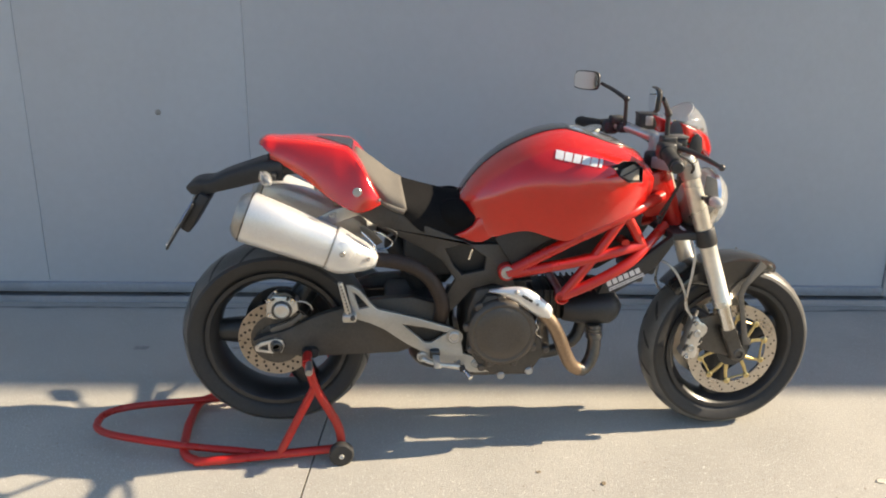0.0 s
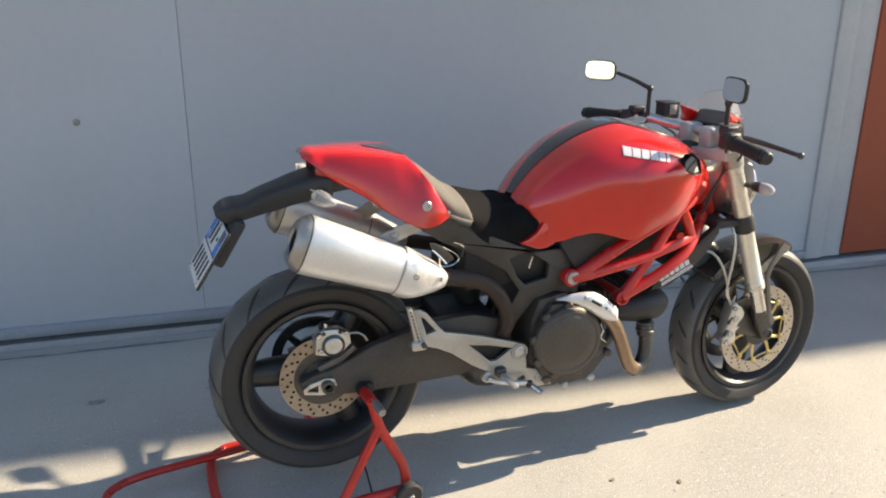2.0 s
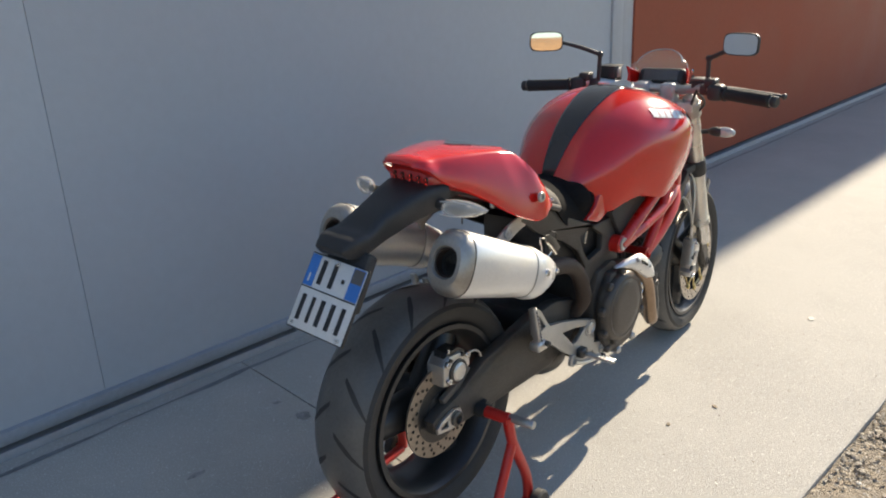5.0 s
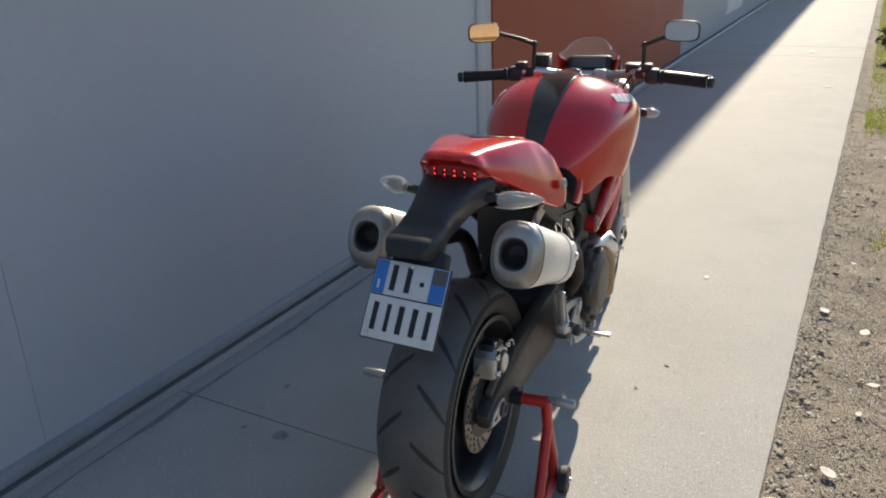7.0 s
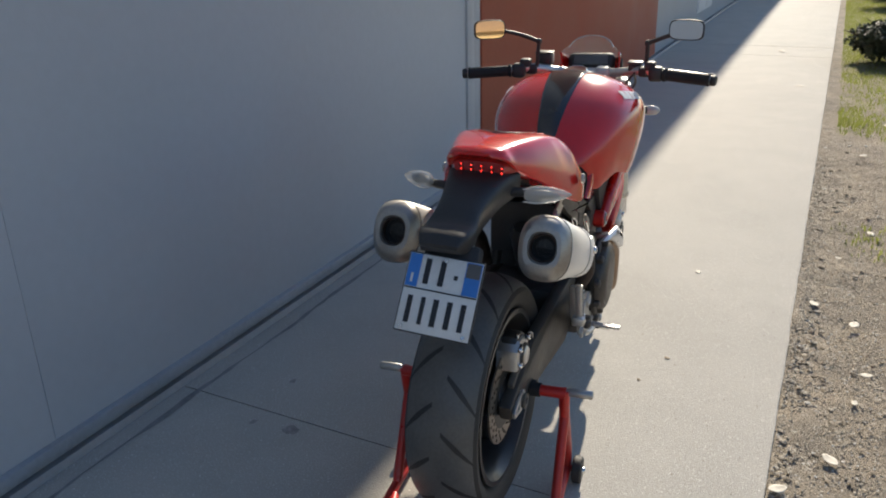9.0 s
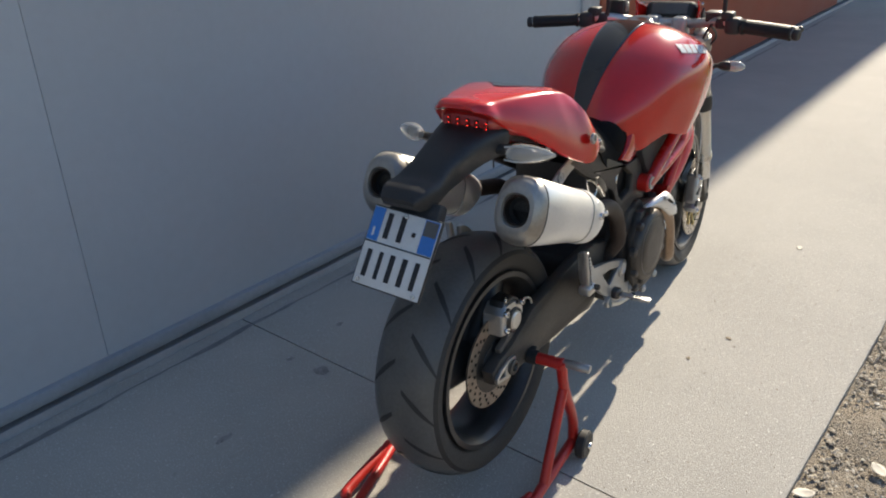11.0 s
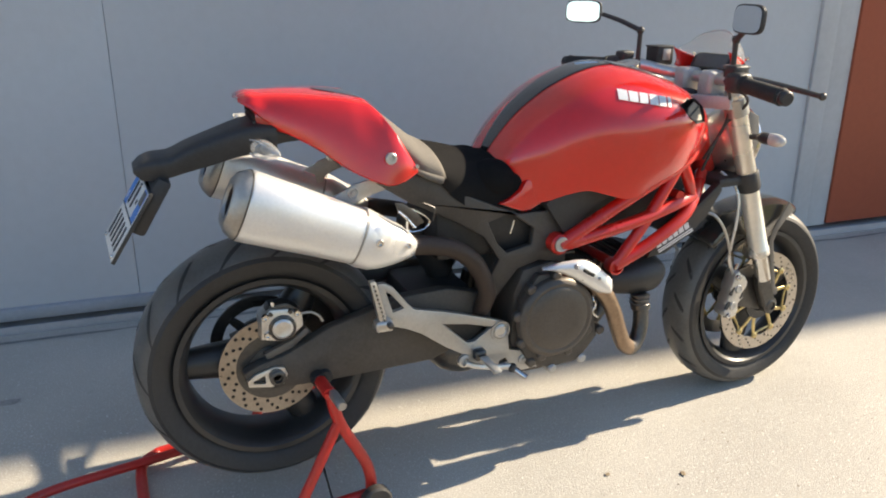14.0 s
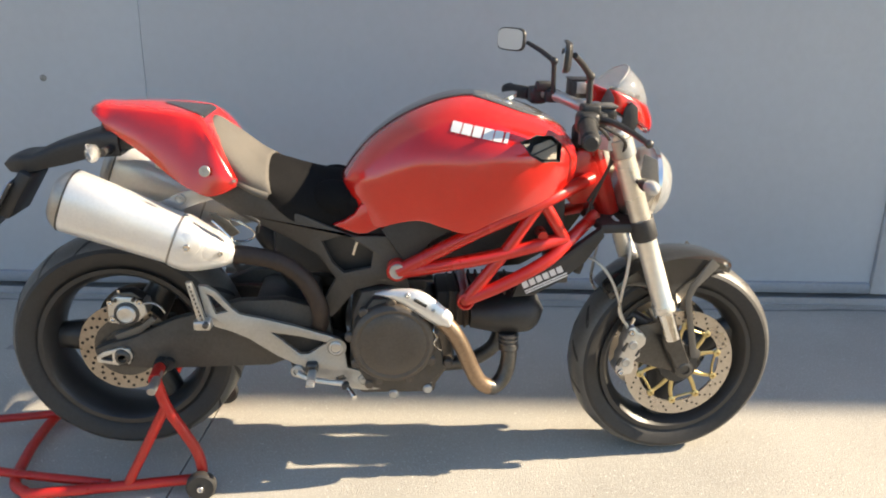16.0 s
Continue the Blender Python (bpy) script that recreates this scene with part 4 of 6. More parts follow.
bm = bmesh.new()
rings = []
for k in range(38):
    x = -0.012 + 0.345 * (k / 37)
    half = cowl_half(x)
    rings.append([bm.verts.new((x, -y, z)) for y, z in half] + [bm.verts.new((x, y, z)) for y, z in half[-2:0:-1]])
skin(bm, rings)
cowl = part("seat_cowl", bm, RED, bike, "red painted single-seat tail cowl", 50)


def cowl_skin(x, y):
    """The height of the cowl's crest over (x, y)."""
    half = cowl_half(x)[:7]
    for (ya, za), (yb, zb) in zip(half, half[1:]):
        if abs(y) <= yb:
            return za + (zb - za) * (abs(y) - ya) / (yb - ya)
    return half[-1][1]


bm = bmesh.new()
rows = []
for i in range(15):
    x = 0.15 + 0.104 * i / 14
    w = 0.94 * notch(x)[0]
    rows.append([bm.verts.new((x, w * j / 5, cowl_skin(x, w * j / 5) + 0.0014)) for j in range(-5, 6)])
skin(bm, rows, caps=False, closed=False)
ob = part("grab_recess", bm, GLOSS, cowl, "dark pointed inset in the cowl's crest")
ob.modifiers.new("thickness", "SOLIDIFY").thickness = 0.002
for s in (-1, 1):
    part("cowl_bolt", bolt((0.269, s * 0.178, 0.836), 0.0125, (0, s, 0.1), 0.006), CAST, cowl, "round steel cowl bolt")
    part("cowl_clip", bolt((0.33, s * 0.167, 0.812), 0.005, (0.3, s, 0), 0.004), CHROME, cowl)
    part("lower_clip", bolt((0.154, s * 0.124, 0.838), 0.0085, (0, s, 0), 0.005), CAST, cowl)

# tail light, tail bracket, plate, rear indicators
tl = part("tail_light", hull([0.018 + 0.082 * k / 8 for k in range(9)], curve([(0.018, 0.93), (0.03, 0.938), (0.06, 0.925), (0.1, 0.9)]), curve([(0.018, 0.902), (0.03, 0.892), (0.06, 0.886), (0.1, 0.872)]),
                              curve([(0.018, 0.058), (0.03, 0.068), (0.06, 0.082), (0.1, 0.1)]), 0.5, 0.85, 3.0, 6, 3), TAIL, bike, "red tail light lens under the cowl")
for k in range(5):
    for j in range(2):
        y, z = (k - 2) * 0.0235 - 0.006, 0.9195 + 0.05 * (k - 2) * 0.0235 - 0.0105 * j
        part("led", egg((0.0172, y, z), (0.0012, 0.0019, 0.0019), u=8, v=6), LED, tl, "small glowing red tail lamp diode")
        part("led_hood", lathe([(0.0, 0.0033), (0.006, 0.0036), (0.006, 0.0046), (0.0, 0.0046)], (0.0185, y, z), (-1, 0, 0), 12), BLACK, tl)
bm = hull([-0.228 + 0.283 * k / 20 for k in range(21)], curve([(-0.228, 0.824), (-0.222, 0.832), (-0.212, 0.84), (-0.195, 0.846), (-0.152, 0.85), (-0.133, 0.86), (-0.06, 0.887), (0.0, 0.905), (0.055, 0.912)]),
          curve([(-0.228, 0.816), (-0.222, 0.808), (-0.19, 0.802), (-0.13, 0.811), (-0.08, 0.822), (-0.023, 0.838), (0.055, 0.848)]),
          curve([(-0.228, 0.04), (-0.21, 0.05), (-0.1, 0.052), (0.0, 0.07), (0.055, 0.085)]), 0.6, 0.92, 3.4, 7, 3)
tb = part("tail_bracket", bm, BLACK, bike, "black plastic plate bracket under the tail")
bm = block((0.003, -0.07, -0.105), (0.034, 0.05, 0.02), 0.008)
bm.transform(pose(-0.197, -0.004, 0.797, 0, 32, 0))
part("plate_holder", bm, BLACK, tb)
PL = Matrix.Translation((-0.25, -0.0085, 0.722)) @ Matrix.Rotation(radians(5.7), 4, "Z") @ Matrix.Rotation(radians(32.3), 4, "Y") @ Matrix.Rotation(radians(-90), 4, "Z") @ Matrix.Rotation(radians(5.3), 4, "Y") @ Matrix.Diagonal((0.87, 1, 0.893, 1))


def on_plate(x0, x1, z0, z1, y0, y1, bevel=0.0):
    bm = block((x0, y0, z0), (x1, y1, z1), bevel)
    bm.transform(PL)
    return bm


lp = part("number_plate", on_plate(-0.0885, 0.0885, -0.0885, 0.0885, -0.003, -0.0018, 0.0004), PLATE_WHITE, bike, "white registration plate with blue side bands")
part("plate_backing", on_plate(-0.0915, 0.0915, -0.0915, 0.0915, -0.0018, 0.006, 0.002), BLACK, lp, "black plastic plate backing")
part("blue_band", on_plate(-0.087, -0.058, 0.012, 0.087, -0.0042, -0.003), PLATE_BLUE, lp, "blue band")
part("blue_band", on_plate(0.05, 0.087, 0.012, 0.087, -0.0042, -0.003), PLATE_BLUE, lp, "blue band")
part("band_bar", on_plate(-0.076, -0.071, 0.022, 0.042, -0.005, -0.0042), PLATE_WHITE, lp)
part("sticker", on_plate(0.052, 0.085, 0.052, 0.085, -0.005, -0.0042), GREYPLASTIC, lp, "faded grey round stamp")
part("divider", on_plate(-0.087, 0.087, 0.0075, 0.0105, -0.0042, -0.003), PLATE_BLACK, lp)
for x, w, z0, z1 in ((-0.04, 0.013, 0.022, 0.08), (-0.004, 0.013, 0.022, 0.08), (0.03, 0.009, 0.042, 0.052),
                     (-0.066, 0.012, -0.07, -0.008), (-0.034, 0.01, -0.07, -0.008), (-0.003, 0.013, -0.07, -0.008), (0.03, 0.013, -0.07, -0.008), (0.063, 0.012, -0.07, -0.008)):
    part("plate_bar", on_plate(x - w / 2, x + w / 2, z0, z1, -0.0045, -0.003), PLATE_BLACK, lp, "black bar")
for x, z in ((-0.075, -0.08), (0.075, -0.08), (0.0, 0.081)):
    bm = bolt((x, -0.003, z), 0.005, (0, -1, 0), 0.004)
    bm.transform(PL)
    part("plate_screw", bm, CHROME, lp)
for s in (-1, 1):
    bm, rings = bmesh.new(), []
    lift = 0.011 if s > 0 else 0.0
    a, b = Vector((0.004, s * 0.108, 0.867 + lift)), Vector((0.036, s * (0.204 if s < 0 else 0.188), 0.867 + lift))
    side = (b - a).cross(Vector((0, 0, 1))).normalized()
    for u, r in ((0, 0.009), (0.05, 0.0145), (0.15, 0.019), (0.35, 0.0205), (0.6, 0.0175), (0.8, 0.012), (0.94, 0.006), (1, 0.002)):
        c = a.lerp(b, u)
        rings.append([bm.verts.new(c + 0.85 * r * math.cos(t) * side + r * math.sin(t) * Vector((0, 0, 1))) for t in [2 * math.pi * k / 16 for k in range(16)]])
    skin(bm, rings)
    ind = part("rear_indicator", bm, LENS, bike, "clear rear turn signal on a short stalk")
    part("reflector", egg(a.lerp(b, 0.36), (0.011, 0.028, 0.011), (0, 0, s * -20)), GREYPLASTIC, ind)
    part("lens_rib", tube([a + Vector((-0.008, 0, 0.015)), a.lerp(b, 0.4) + Vector((-0.012, 0, 0.017)), b], 0.0018, 6), MILKY, ind)
    part("lens_rib", tube([a + Vector((-0.01, 0, -0.012)), a.lerp(b, 0.4) + Vector((-0.013, 0, -0.014)), b], 0.0018, 6), MILKY, ind)
    part("stalk", tube([(0.03, s * 0.06, 0.862), (0.032, s * 0.13, 0.867)], (0.012, 0.009), 10), BLACK, ind)

# seat
s_top = curve([(0.258, 0.93), (0.27, 0.923), (0.289, 0.909), (0.327, 0.879), (0.366, 0.848), (0.395, 0.834), (0.43, 0.826), (0.47, 0.816), (0.515, 0.806), (0.56, 0.798), (0.64, 0.8)])
xs = [0.258 + 0.382 * k / 30 for k in range(31)]
seat_low = curve([(0.258, 0.87), (0.29, 0.84), (0.33, 0.802), (0.361, 0.781), (0.39, 0.768), (0.43, 0.725), (0.465, 0.7), (0.55, 0.695), (0.6, 0.722), (0.64, 0.745)])


seat_wide = curve([(0.258, 0.1), (0.29, 0.118), (0.33, 0.138), (0.4, 0.141), (0.5, 0.13), (0.58, 0.127), (0.64, 0.12)])
seat = part("seat", hull([x for x in xs if x > 0.3], s_top, seat_low, seat_wide, 0.3, 1.0, 2.0, 10, 4), VINYL, bike, "black vinyl rider's seat")
bm = bmesh.new()
rows = []
for i in range(15):                       # the bolster ends farther forward on its flanks than on its crest
    row = []
    for q in range(-13, 14):
        a = min(1.0, abs(q) / 10)
        x = 0.259 + (0.133 + 0.015 * a ** 1.5 - 0.012 * max(0, abs(q) - 10) / 3) * i / 14
        p = hull_point(x, a, s_top, seat_low, seat_wide, 0.3, 1.0, 2.0)
        z = p.z + (max(seat_low(x), 0.764) - p.z) * max(0, abs(q) - 10) / 3
        row.append(bm.verts.new((x + 0.0012, math.copysign(p.y + 0.0035 * a, q), z + 0.0025 * (1 - a))))
    rows.append(row)
skin(bm, rows, caps=False, closed=False)
ob = part("seat_pad", bm, SUEDE, seat, "taupe fabric bolster at the seat's rear")
ob.modifiers.new("thickness", "SOLIDIFY").thickness = 0.005

for s in (-1, 1):
    part("seat_nose", egg((0.55, s * 0.083, 0.743), (0.066, 0.052, 0.05), (0, 10, 0), u=28, v=16), VINYL, seat)
    part("pad_lip", tube([(0.32, s * 0.136, 0.808), (0.36, s * 0.144, 0.785), (0.4, s * 0.143, 0.769)], (0.006, 0.009), 12), SUEDE, seat)

# mufflers
AX = Vector((0.2265, 0, -0.0905)).normalized()
TAILPIPE = Vector((-0.038, 0, 0.766))


def muffler_ring(d, hy, hz, y, off=0.0, p=2.5, n=32):
    up = Vector((-AX.z, 0, AX.x))
    c = TAILPIPE + Vector((0, y, 0)) + d * AX + off * up
    out = []
    for k in range(n):
        t = 2 * math.pi * k / n
        ct, st = math.cos(t), math.sin(t)
        out.append(c + Vector((0, hy * math.copysign(abs(ct) ** (2 / p), ct), 0)) + up * hz * math.copysign(abs(st) ** (2 / p), st))
    return out


def muffler_body(stations, y, caps=True):
    bm = bmesh.new()
    skin(bm, [[bm.verts.new(p) for p in muffler_ring(st[0], st[1], st[2], y, st[3] if len(st) > 3 else 0.0)] for st in stations], caps)
    return bm


for s in (-1, 1):
    y = s * (0.168 if s < 0 else 0.177)
    rear = TAILPIPE + Vector((0, y, 0))
    mu = part("muffler", muffler_body([(0.0, 0.057, 0.0705), (0.004, 0.0585, 0.0725), (0.12, 0.0565, 0.0665), (0.2, 0.0545, 0.0625), (0.246, 0.0535, 0.06)], y), BRUSHED, bike, "brushed aluminium exhaust muffler")
    part("end_cap", muffler_body([(-0.004, 0.029, 0.031), (-0.027, 0.03, 0.032), (-0.031, 0.032, 0.035), (-0.031, 0.041, 0.049), (-0.022, 0.05, 0.061), (-0.006, 0.0575, 0.071), (-0.003, 0.0575, 0.071)], y, False), CAPSTEEL, mu, "dull steel end cap")
    part("cap_seam", muffler_body([(-0.004, 0.055, 0.068), (-0.0035, 0.0585, 0.0725), (-0.001, 0.0585, 0.0725), (0.0, 0.056, 0.069)], y), DARKSTEEL, mu)
    # shallow plug, its near-black colour stands for the shade inside the pipe
    part("outlet", lathe([(-0.004, 0.0345), (-0.005, 0.034), (-0.005, 0.02), (-0.002, 0.019), (-0.002, 0.001)], rear, AX, 28), HOLE, mu, "near-black plug painting the shade inside the exhaust outlet")
    part("outlet_pipe", lathe([(-0.005, 0.028), (-0.024, 0.028), (-0.025, 0.031), (-0.005, 0.031)], rear, AX, 28, closed=True), COPPER, mu, "brown scorched tailpipe")
    part("cone", muffler_body([(0.247, 0.05, 0.058), (0.249, 0.0545, 0.0625), (0.262, 0.0565, 0.0635, -0.001), (0.285, 0.056, 0.0605, -0.003), (0.308, 0.052, 0.0545, -0.002), (0.335, 0.0445, 0.0455, 0.003),
                               (0.36, 0.034, 0.0335, 0.006), (0.379, 0.023, 0.021, 0.008), (0.389, 0.012, 0.011, 0.01)], y), BRUSHED, mu, "bright silver muffler cone")
    part("band", muffler_body([(0.244, 0.0535, 0.0595), (0.2445, 0.0548, 0.0612), (0.2475, 0.0548, 0.0612), (0.248, 0.0535, 0.0595)], y), CAPSTEEL, mu)
    part("boss", lathe([(-0.012, 0.03), (-0.0025, 0.0275), (-0.0005, 0.024), (0.001, 0.002)], (0.228, y + s * 0.054, 0.677), (0.06, s, 0.1), 28), BRUSHED, mu)
    part("bolt", bolt((0.226, y + s * 0.055, 0.671), 0.0085, (0, s, 0), 0.007), CHROME, mu)
    part("bolt", bolt((0.295, y + s * 0.037, 0.65), 0.0065, (0.2, s, 0), 0.006), CHROME, mu)
    part("link_pipe", tube([(0.31, y, 0.637), (0.36, s * 0.164, 0.63), (0.42, s * 0.16, 0.613), (0.468, s * 0.158, 0.578), (0.498, s * 0.156, 0.53), (0.512, s * 0.15, 0.48), (0.505, s * 0.11, 0.42), (0.49, s * 0.05, 0.35)], 0.0215, 14), COPPER, mu, "dark brown link pipe")
    hb = part("muffler_hanger", plate([(0.152, 0.752), (0.2, 0.776), (0.243, 0.786), (0.285, 0.776), (0.275, 0.759), (0.235, 0.748), (0.205, 0.735), (0.2, 0.72), (0.185, 0.72), (0.18, 0.74)], s * 0.128, s * 0.134, bevel=0.002), CAST, bike, "grey cast muffler hanger")
    part("bolt", lathe([(0, 0.0135), (0.004, 0.0135), (0.005, 0.011), (0.003, 0.009), (0.003, 0.005), (0.006, 0.004)], (0.197, s * 0.134, 0.759), (0, s, 0), 20), CAST, hb)
    if s < 0:
        part("cone_strap", plate([(0.274, 0.742), (0.29, 0.74), (0.318, 0.72), (0.339, 0.694), (0.315, 0.682), (0.28, 0.722)], s * 0.184, s * 0.19, bevel=0.0015), DARKSTEEL, mu)
        part("cable_loop", tube([(0.308, s * 0.15, 0.714), (0.313, s * 0.152, 0.69), (0.315, s * 0.152, 0.666), (0.334, s * 0.152, 0.662), (0.355, s * 0.15, 0.666), (0.366, s * 0.15, 0.682), (0.34, s * 0.15, 0.705), (0.312, s * 0.148, 0.716)], 0.0026, 8), CHROME, mu, "bright bent wire loop")
        part("strap_edge", tube([(0.279, s * 0.191, 0.724), (0.297, s * 0.192, 0.707), (0.317, s * 0.192, 0.684)], 0.0025, 6), CHROME, mu)

# frame
fr = part("trellis_frame", tube([(0.699, -0.155, 0.585), (0.875, -0.162, 0.68), (1.03, -0.155, 0.752), (1.1, -0.12, 0.775), (1.18, -0.05, 0.79)], 0.0175, 12), FRAME_RED, bike, "red painted steel tube trellis frame")


def frame_tube(pts, r=0.0165):
    for s in (-1, 1):
        part("tube", tube([(x, -s * y, z) for x, y, z in pts], r, 12), FRAME_RED, fr)


part("tube", flip(tube([(0.699, -0.155, 0.585), (0.875, -0.162, 0.68), (1.03, -0.155, 0.752), (1.1, -0.12, 0.775), (1.18, -0.05, 0.79)], 0.0175, 12)), FRAME_RED, fr)
frame_tube([(0.705, -0.155, 0.583), (0.9, -0.158, 0.618), (1.02, -0.15, 0.645), (1.11, -0.125, 0.66)])
frame_tube([(0.866, -0.15, 0.508), (0.96, -0.152, 0.55), (1.06, -0.145, 0.605), (1.12, -0.118, 0.65), (1.2, -0.045, 0.695)])
frame_tube([(0.868, -0.15, 0.51), (0.945, -0.155, 0.615), (1.035, -0.15, 0.748)], 0.015)
frame_tube([(1.045, -0.148, 0.758), (1.075, -0.142, 0.71), (1.112, -0.122, 0.65)], 0.015)
for s in (-1, 1):
    part("frame_lug", lathe([(-0.03, 0.022), (-0.026, 0.0255), (0.012, 0.0255), (0.016, 0.022)], (0.699, s * 0.15, 0.588), (0, s, 0), 24), FRAME_RED, fr)
    part("pivot_bolt", lathe([(0, 0.0185), (0.004, 0.0185), (0.005, 0.016), (0.0038, 0.0145), (0.0038, 0.0065), (0.001, 0.0055), (0.001, 0.0005)], (0.699, s * 0.166, 0.59), (0, s, 0), 24), CAST, fr, "dull silver pivot bolt")
    part("frame_lug", lathe([(-0.02, 0.018), (-0.016, 0.021), (0.012, 0.021), (0.014, 0.016), (0.004, 0.013)], (0.866, s * 0.15, 0.507), (0, s, 0), 20), FRAME_RED, fr)
for x, z in ((0.88, 0.69), (1.05, 0.67), (0.87, 0.51)):
    part("cross_tube", tube([(x, -0.15, z), (x, 0.15, z)], 0.013, 10), FRAME_RED, fr)

# dark subframe and side covers
for s in (-1, 1):
    bm = plate([(0.245, 0.775), (0.33, 0.795), (0.45, 0.732), (0.54, 0.692), (0.6, 0.668), (0.68, 0.668), (0.76, 0.69), (0.78, 0.655), (0.72, 0.575), (0.73, 0.53), (0.66, 0.545), (0.6, 0.53), (0.54, 0.46), (0.5, 0.47),
                (0.55, 0.56), (0.51, 0.62), (0.44, 0.665), (0.33, 0.72)], s * 0.115, s * 0.135,
               [[(0.52, 0.655), (0.575, 0.672), (0.64, 0.628), (0.635, 0.588), (0.57, 0.575), (0.545, 0.6)]], 0.004)
    sf = part("side_frame", bm, ENGINE, bike, "dark cast rear frame plate")
    part("bracket", tube([(0.352, s * 0.15, 0.724), (0.376, s * 0.152, 0.712), (0.377, s * 0.152, 0.7), (0.374, s * 0.15, 0.682)], 0.0022, 6), DARKSTEEL, sf)
    part("linkage_rod", tube([(0.592, s * 0.105, 0.612), (0.602, s * 0.105, 0.645)], 0.004, 8), CHROME, sf)
    part("tank_rubber", plate([(0.66, 0.69), (0.7, 0.715), (0.76, 0.722), (0.8, 0.71), (0.84, 0.69), (0.78, 0.655), (0.72, 0.6)], s * 0.1, s * 0.15, bevel=0.006), BLACK, sf, "black plastic infill under the tank")
part("battery_box", block((0.4, -0.105, 0.56), (0.78, 0.105, 0.72), 0.02), BLACK, bike)
part("under_tray", hull([0.04 + 0.38 * k / 12 for k in range(13)], curve([(0.04, 0.9), (0.1, 0.9), (0.2, 0.88), (0.3, 0.84), (0.42, 0.8)]), curve([(0.04, 0.856), (0.1, 0.866), (0.16, 0.845), (0.25, 0.805), (0.42, 0.76)]), lambda x: 0.072, 0.5, 0.95, 4.0, 5, 3), BLACK, bike)
part("airbox", hull([0.78 + 0.33 * k / 10 for k in range(11)], curve([(0.78, 0.74), (0.9, 0.75), (1.0, 0.77), (1.11, 0.79)]), curve([(0.78, 0.58), (0.9, 0.585), (1.0, 0.62), (1.11, 0.67)]), lambda x: 0.105 - 0.06 * max(0, x - 0.95), 0.5, 0.95, 4.0, 6, 3), BLACK, bike, "black plastic airbox behind the frame tubes")
part("shock", lathe([(0, 0.02), (0.02, 0.034), (0.18, 0.034), (0.2, 0.02)], (0.36, 0.0, 0.66), (0.3, 0, -0.5), 20), BLACK, bike)

# engine
bm = plate([(0.58, 0.34), (0.585, 0.47), (0.61, 0.53), (0.69, 0.545), (0.77, 0.5), (0.83, 0.44), (0.845, 0.34), (0.79, 0.255), (0.69, 0.25), (0.62, 0.272)], -0.145, 0.145, bevel=0.02)
en = part("engine", bm, ENGINE, bike, "dark grey twin-cylinder engine")
bm = plate([(0.6, 0.33), (0.595, 0.46), (0.64, 0.52), (0.72, 0.52), (0.8, 0.43), (0.82, 0.33), (0.77, 0.27), (0.69, 0.262), (0.63, 0.28)], -0.168, -0.14, bevel=0.01)
part("crankcase_cover", bm, ENGINE, en)
part("clutch_cover", lathe([(0, 0.104), (0.014, 0.104), (0.022, 0.099), (0.026, 0.09), (0.024, 0.082), (0.028, 0.076), (0.03, 0.05), (0.029, 0.002)], (0.688, -0.165, 0.408), (0, -1, 0), 48), COVER, en, "round brownish clutch cover")
for k in range(9):
    a = 2 * math.pi * k / 9 + 0.2
    part("cover_bolt", lathe([(0, 0.0125), (0.014, 0.0125), (0.018, 0.008), (0.018, 0.004)], (0.688 + 0.106 * math.cos(a), -0.165, 0.408 + 0.106 * math.sin(a)), (0, -1, 0), 14), COVER, en)
for k, (x, z) in enumerate(((0.63, 0.29), (0.69, 0.262), (0.775, 0.275), (0.825, 0.345), (0.795, 0.44))):
    part("case_boss", lathe([(0, 0.012), (0.03, 0.012), (0.034, 0.008)], (x, -0.14, z), (0, -1, 0), 14), CAST if z < 0.28 else COVER, en)
part("sump", block((0.6, -0.12, 0.235), (0.8, 0.12, 0.275), 0.015), ENGINE, en)
part("alternator_cover", lathe([(0, 0.1), (0.03, 0.095), (0.045, 0.08), (0.046, 0.002)], (0.69, 0.14, 0.4), (0, 1, 0), 40), ENGINE, en)
cy = part("cylinder", block((0.8, -0.07, 0.4), (1.02, 0.07, 0.5), 0.01), ENGINE, en, "finned horizontal cylinder")
for k in range(9):
    x = 0.83 + 0.02 * k
    part("fin", block((x, -0.082, 0.402), (x + 0.007, 0.082, 0.505), 0.003), ENGINE, en)
cy = part("cylinder", block((0.665, -0.07, 0.5), (0.775, 0.07, 0.72), 0.01), ENGINE, en, "finned upright cylinder")
for k in range(9):
    z = 0.53 + 0.018 * k
    part("fin", block((0.65, -0.085, z), (0.79, 0.085, z + 0.007), 0.003), ENGINE, en)
bm = hull([0.885 + 0.192 * (1 - (1 - k / 16) ** 2) for k in range(17)], curve([(0.885, 0.486), (0.95, 0.497), (1.01, 0.5), (1.045, 0.493), (1.065, 0.476), (1.077, 0.452)]), curve([(0.885, 0.41), (0.95, 0.402), (1.01, 0.4), (1.045, 0.405), (1.065, 0.42), (1.077, 0.446)]),
          curve([(0.885, 0.12), (0.95, 0.135), (1.01, 0.134), (1.045, 0.124), (1.065, 0.104), (1.077, 0.075)]), 0.5, 0.8, 2.6, 6, 5)
part("cam_belt_cover", bm, BLACK, en, "smooth black cylinder head cover")
part("spark_lead", tube([(0.79, -0.176, 0.452), (0.787, -0.185, 0.44), (0.795, -0.185, 0.425), (0.788, -0.185, 0.412), (0.793, -0.185, 0.4), (0.807, -0.18, 0.388)], 0.0022, 6), CHROME, en)
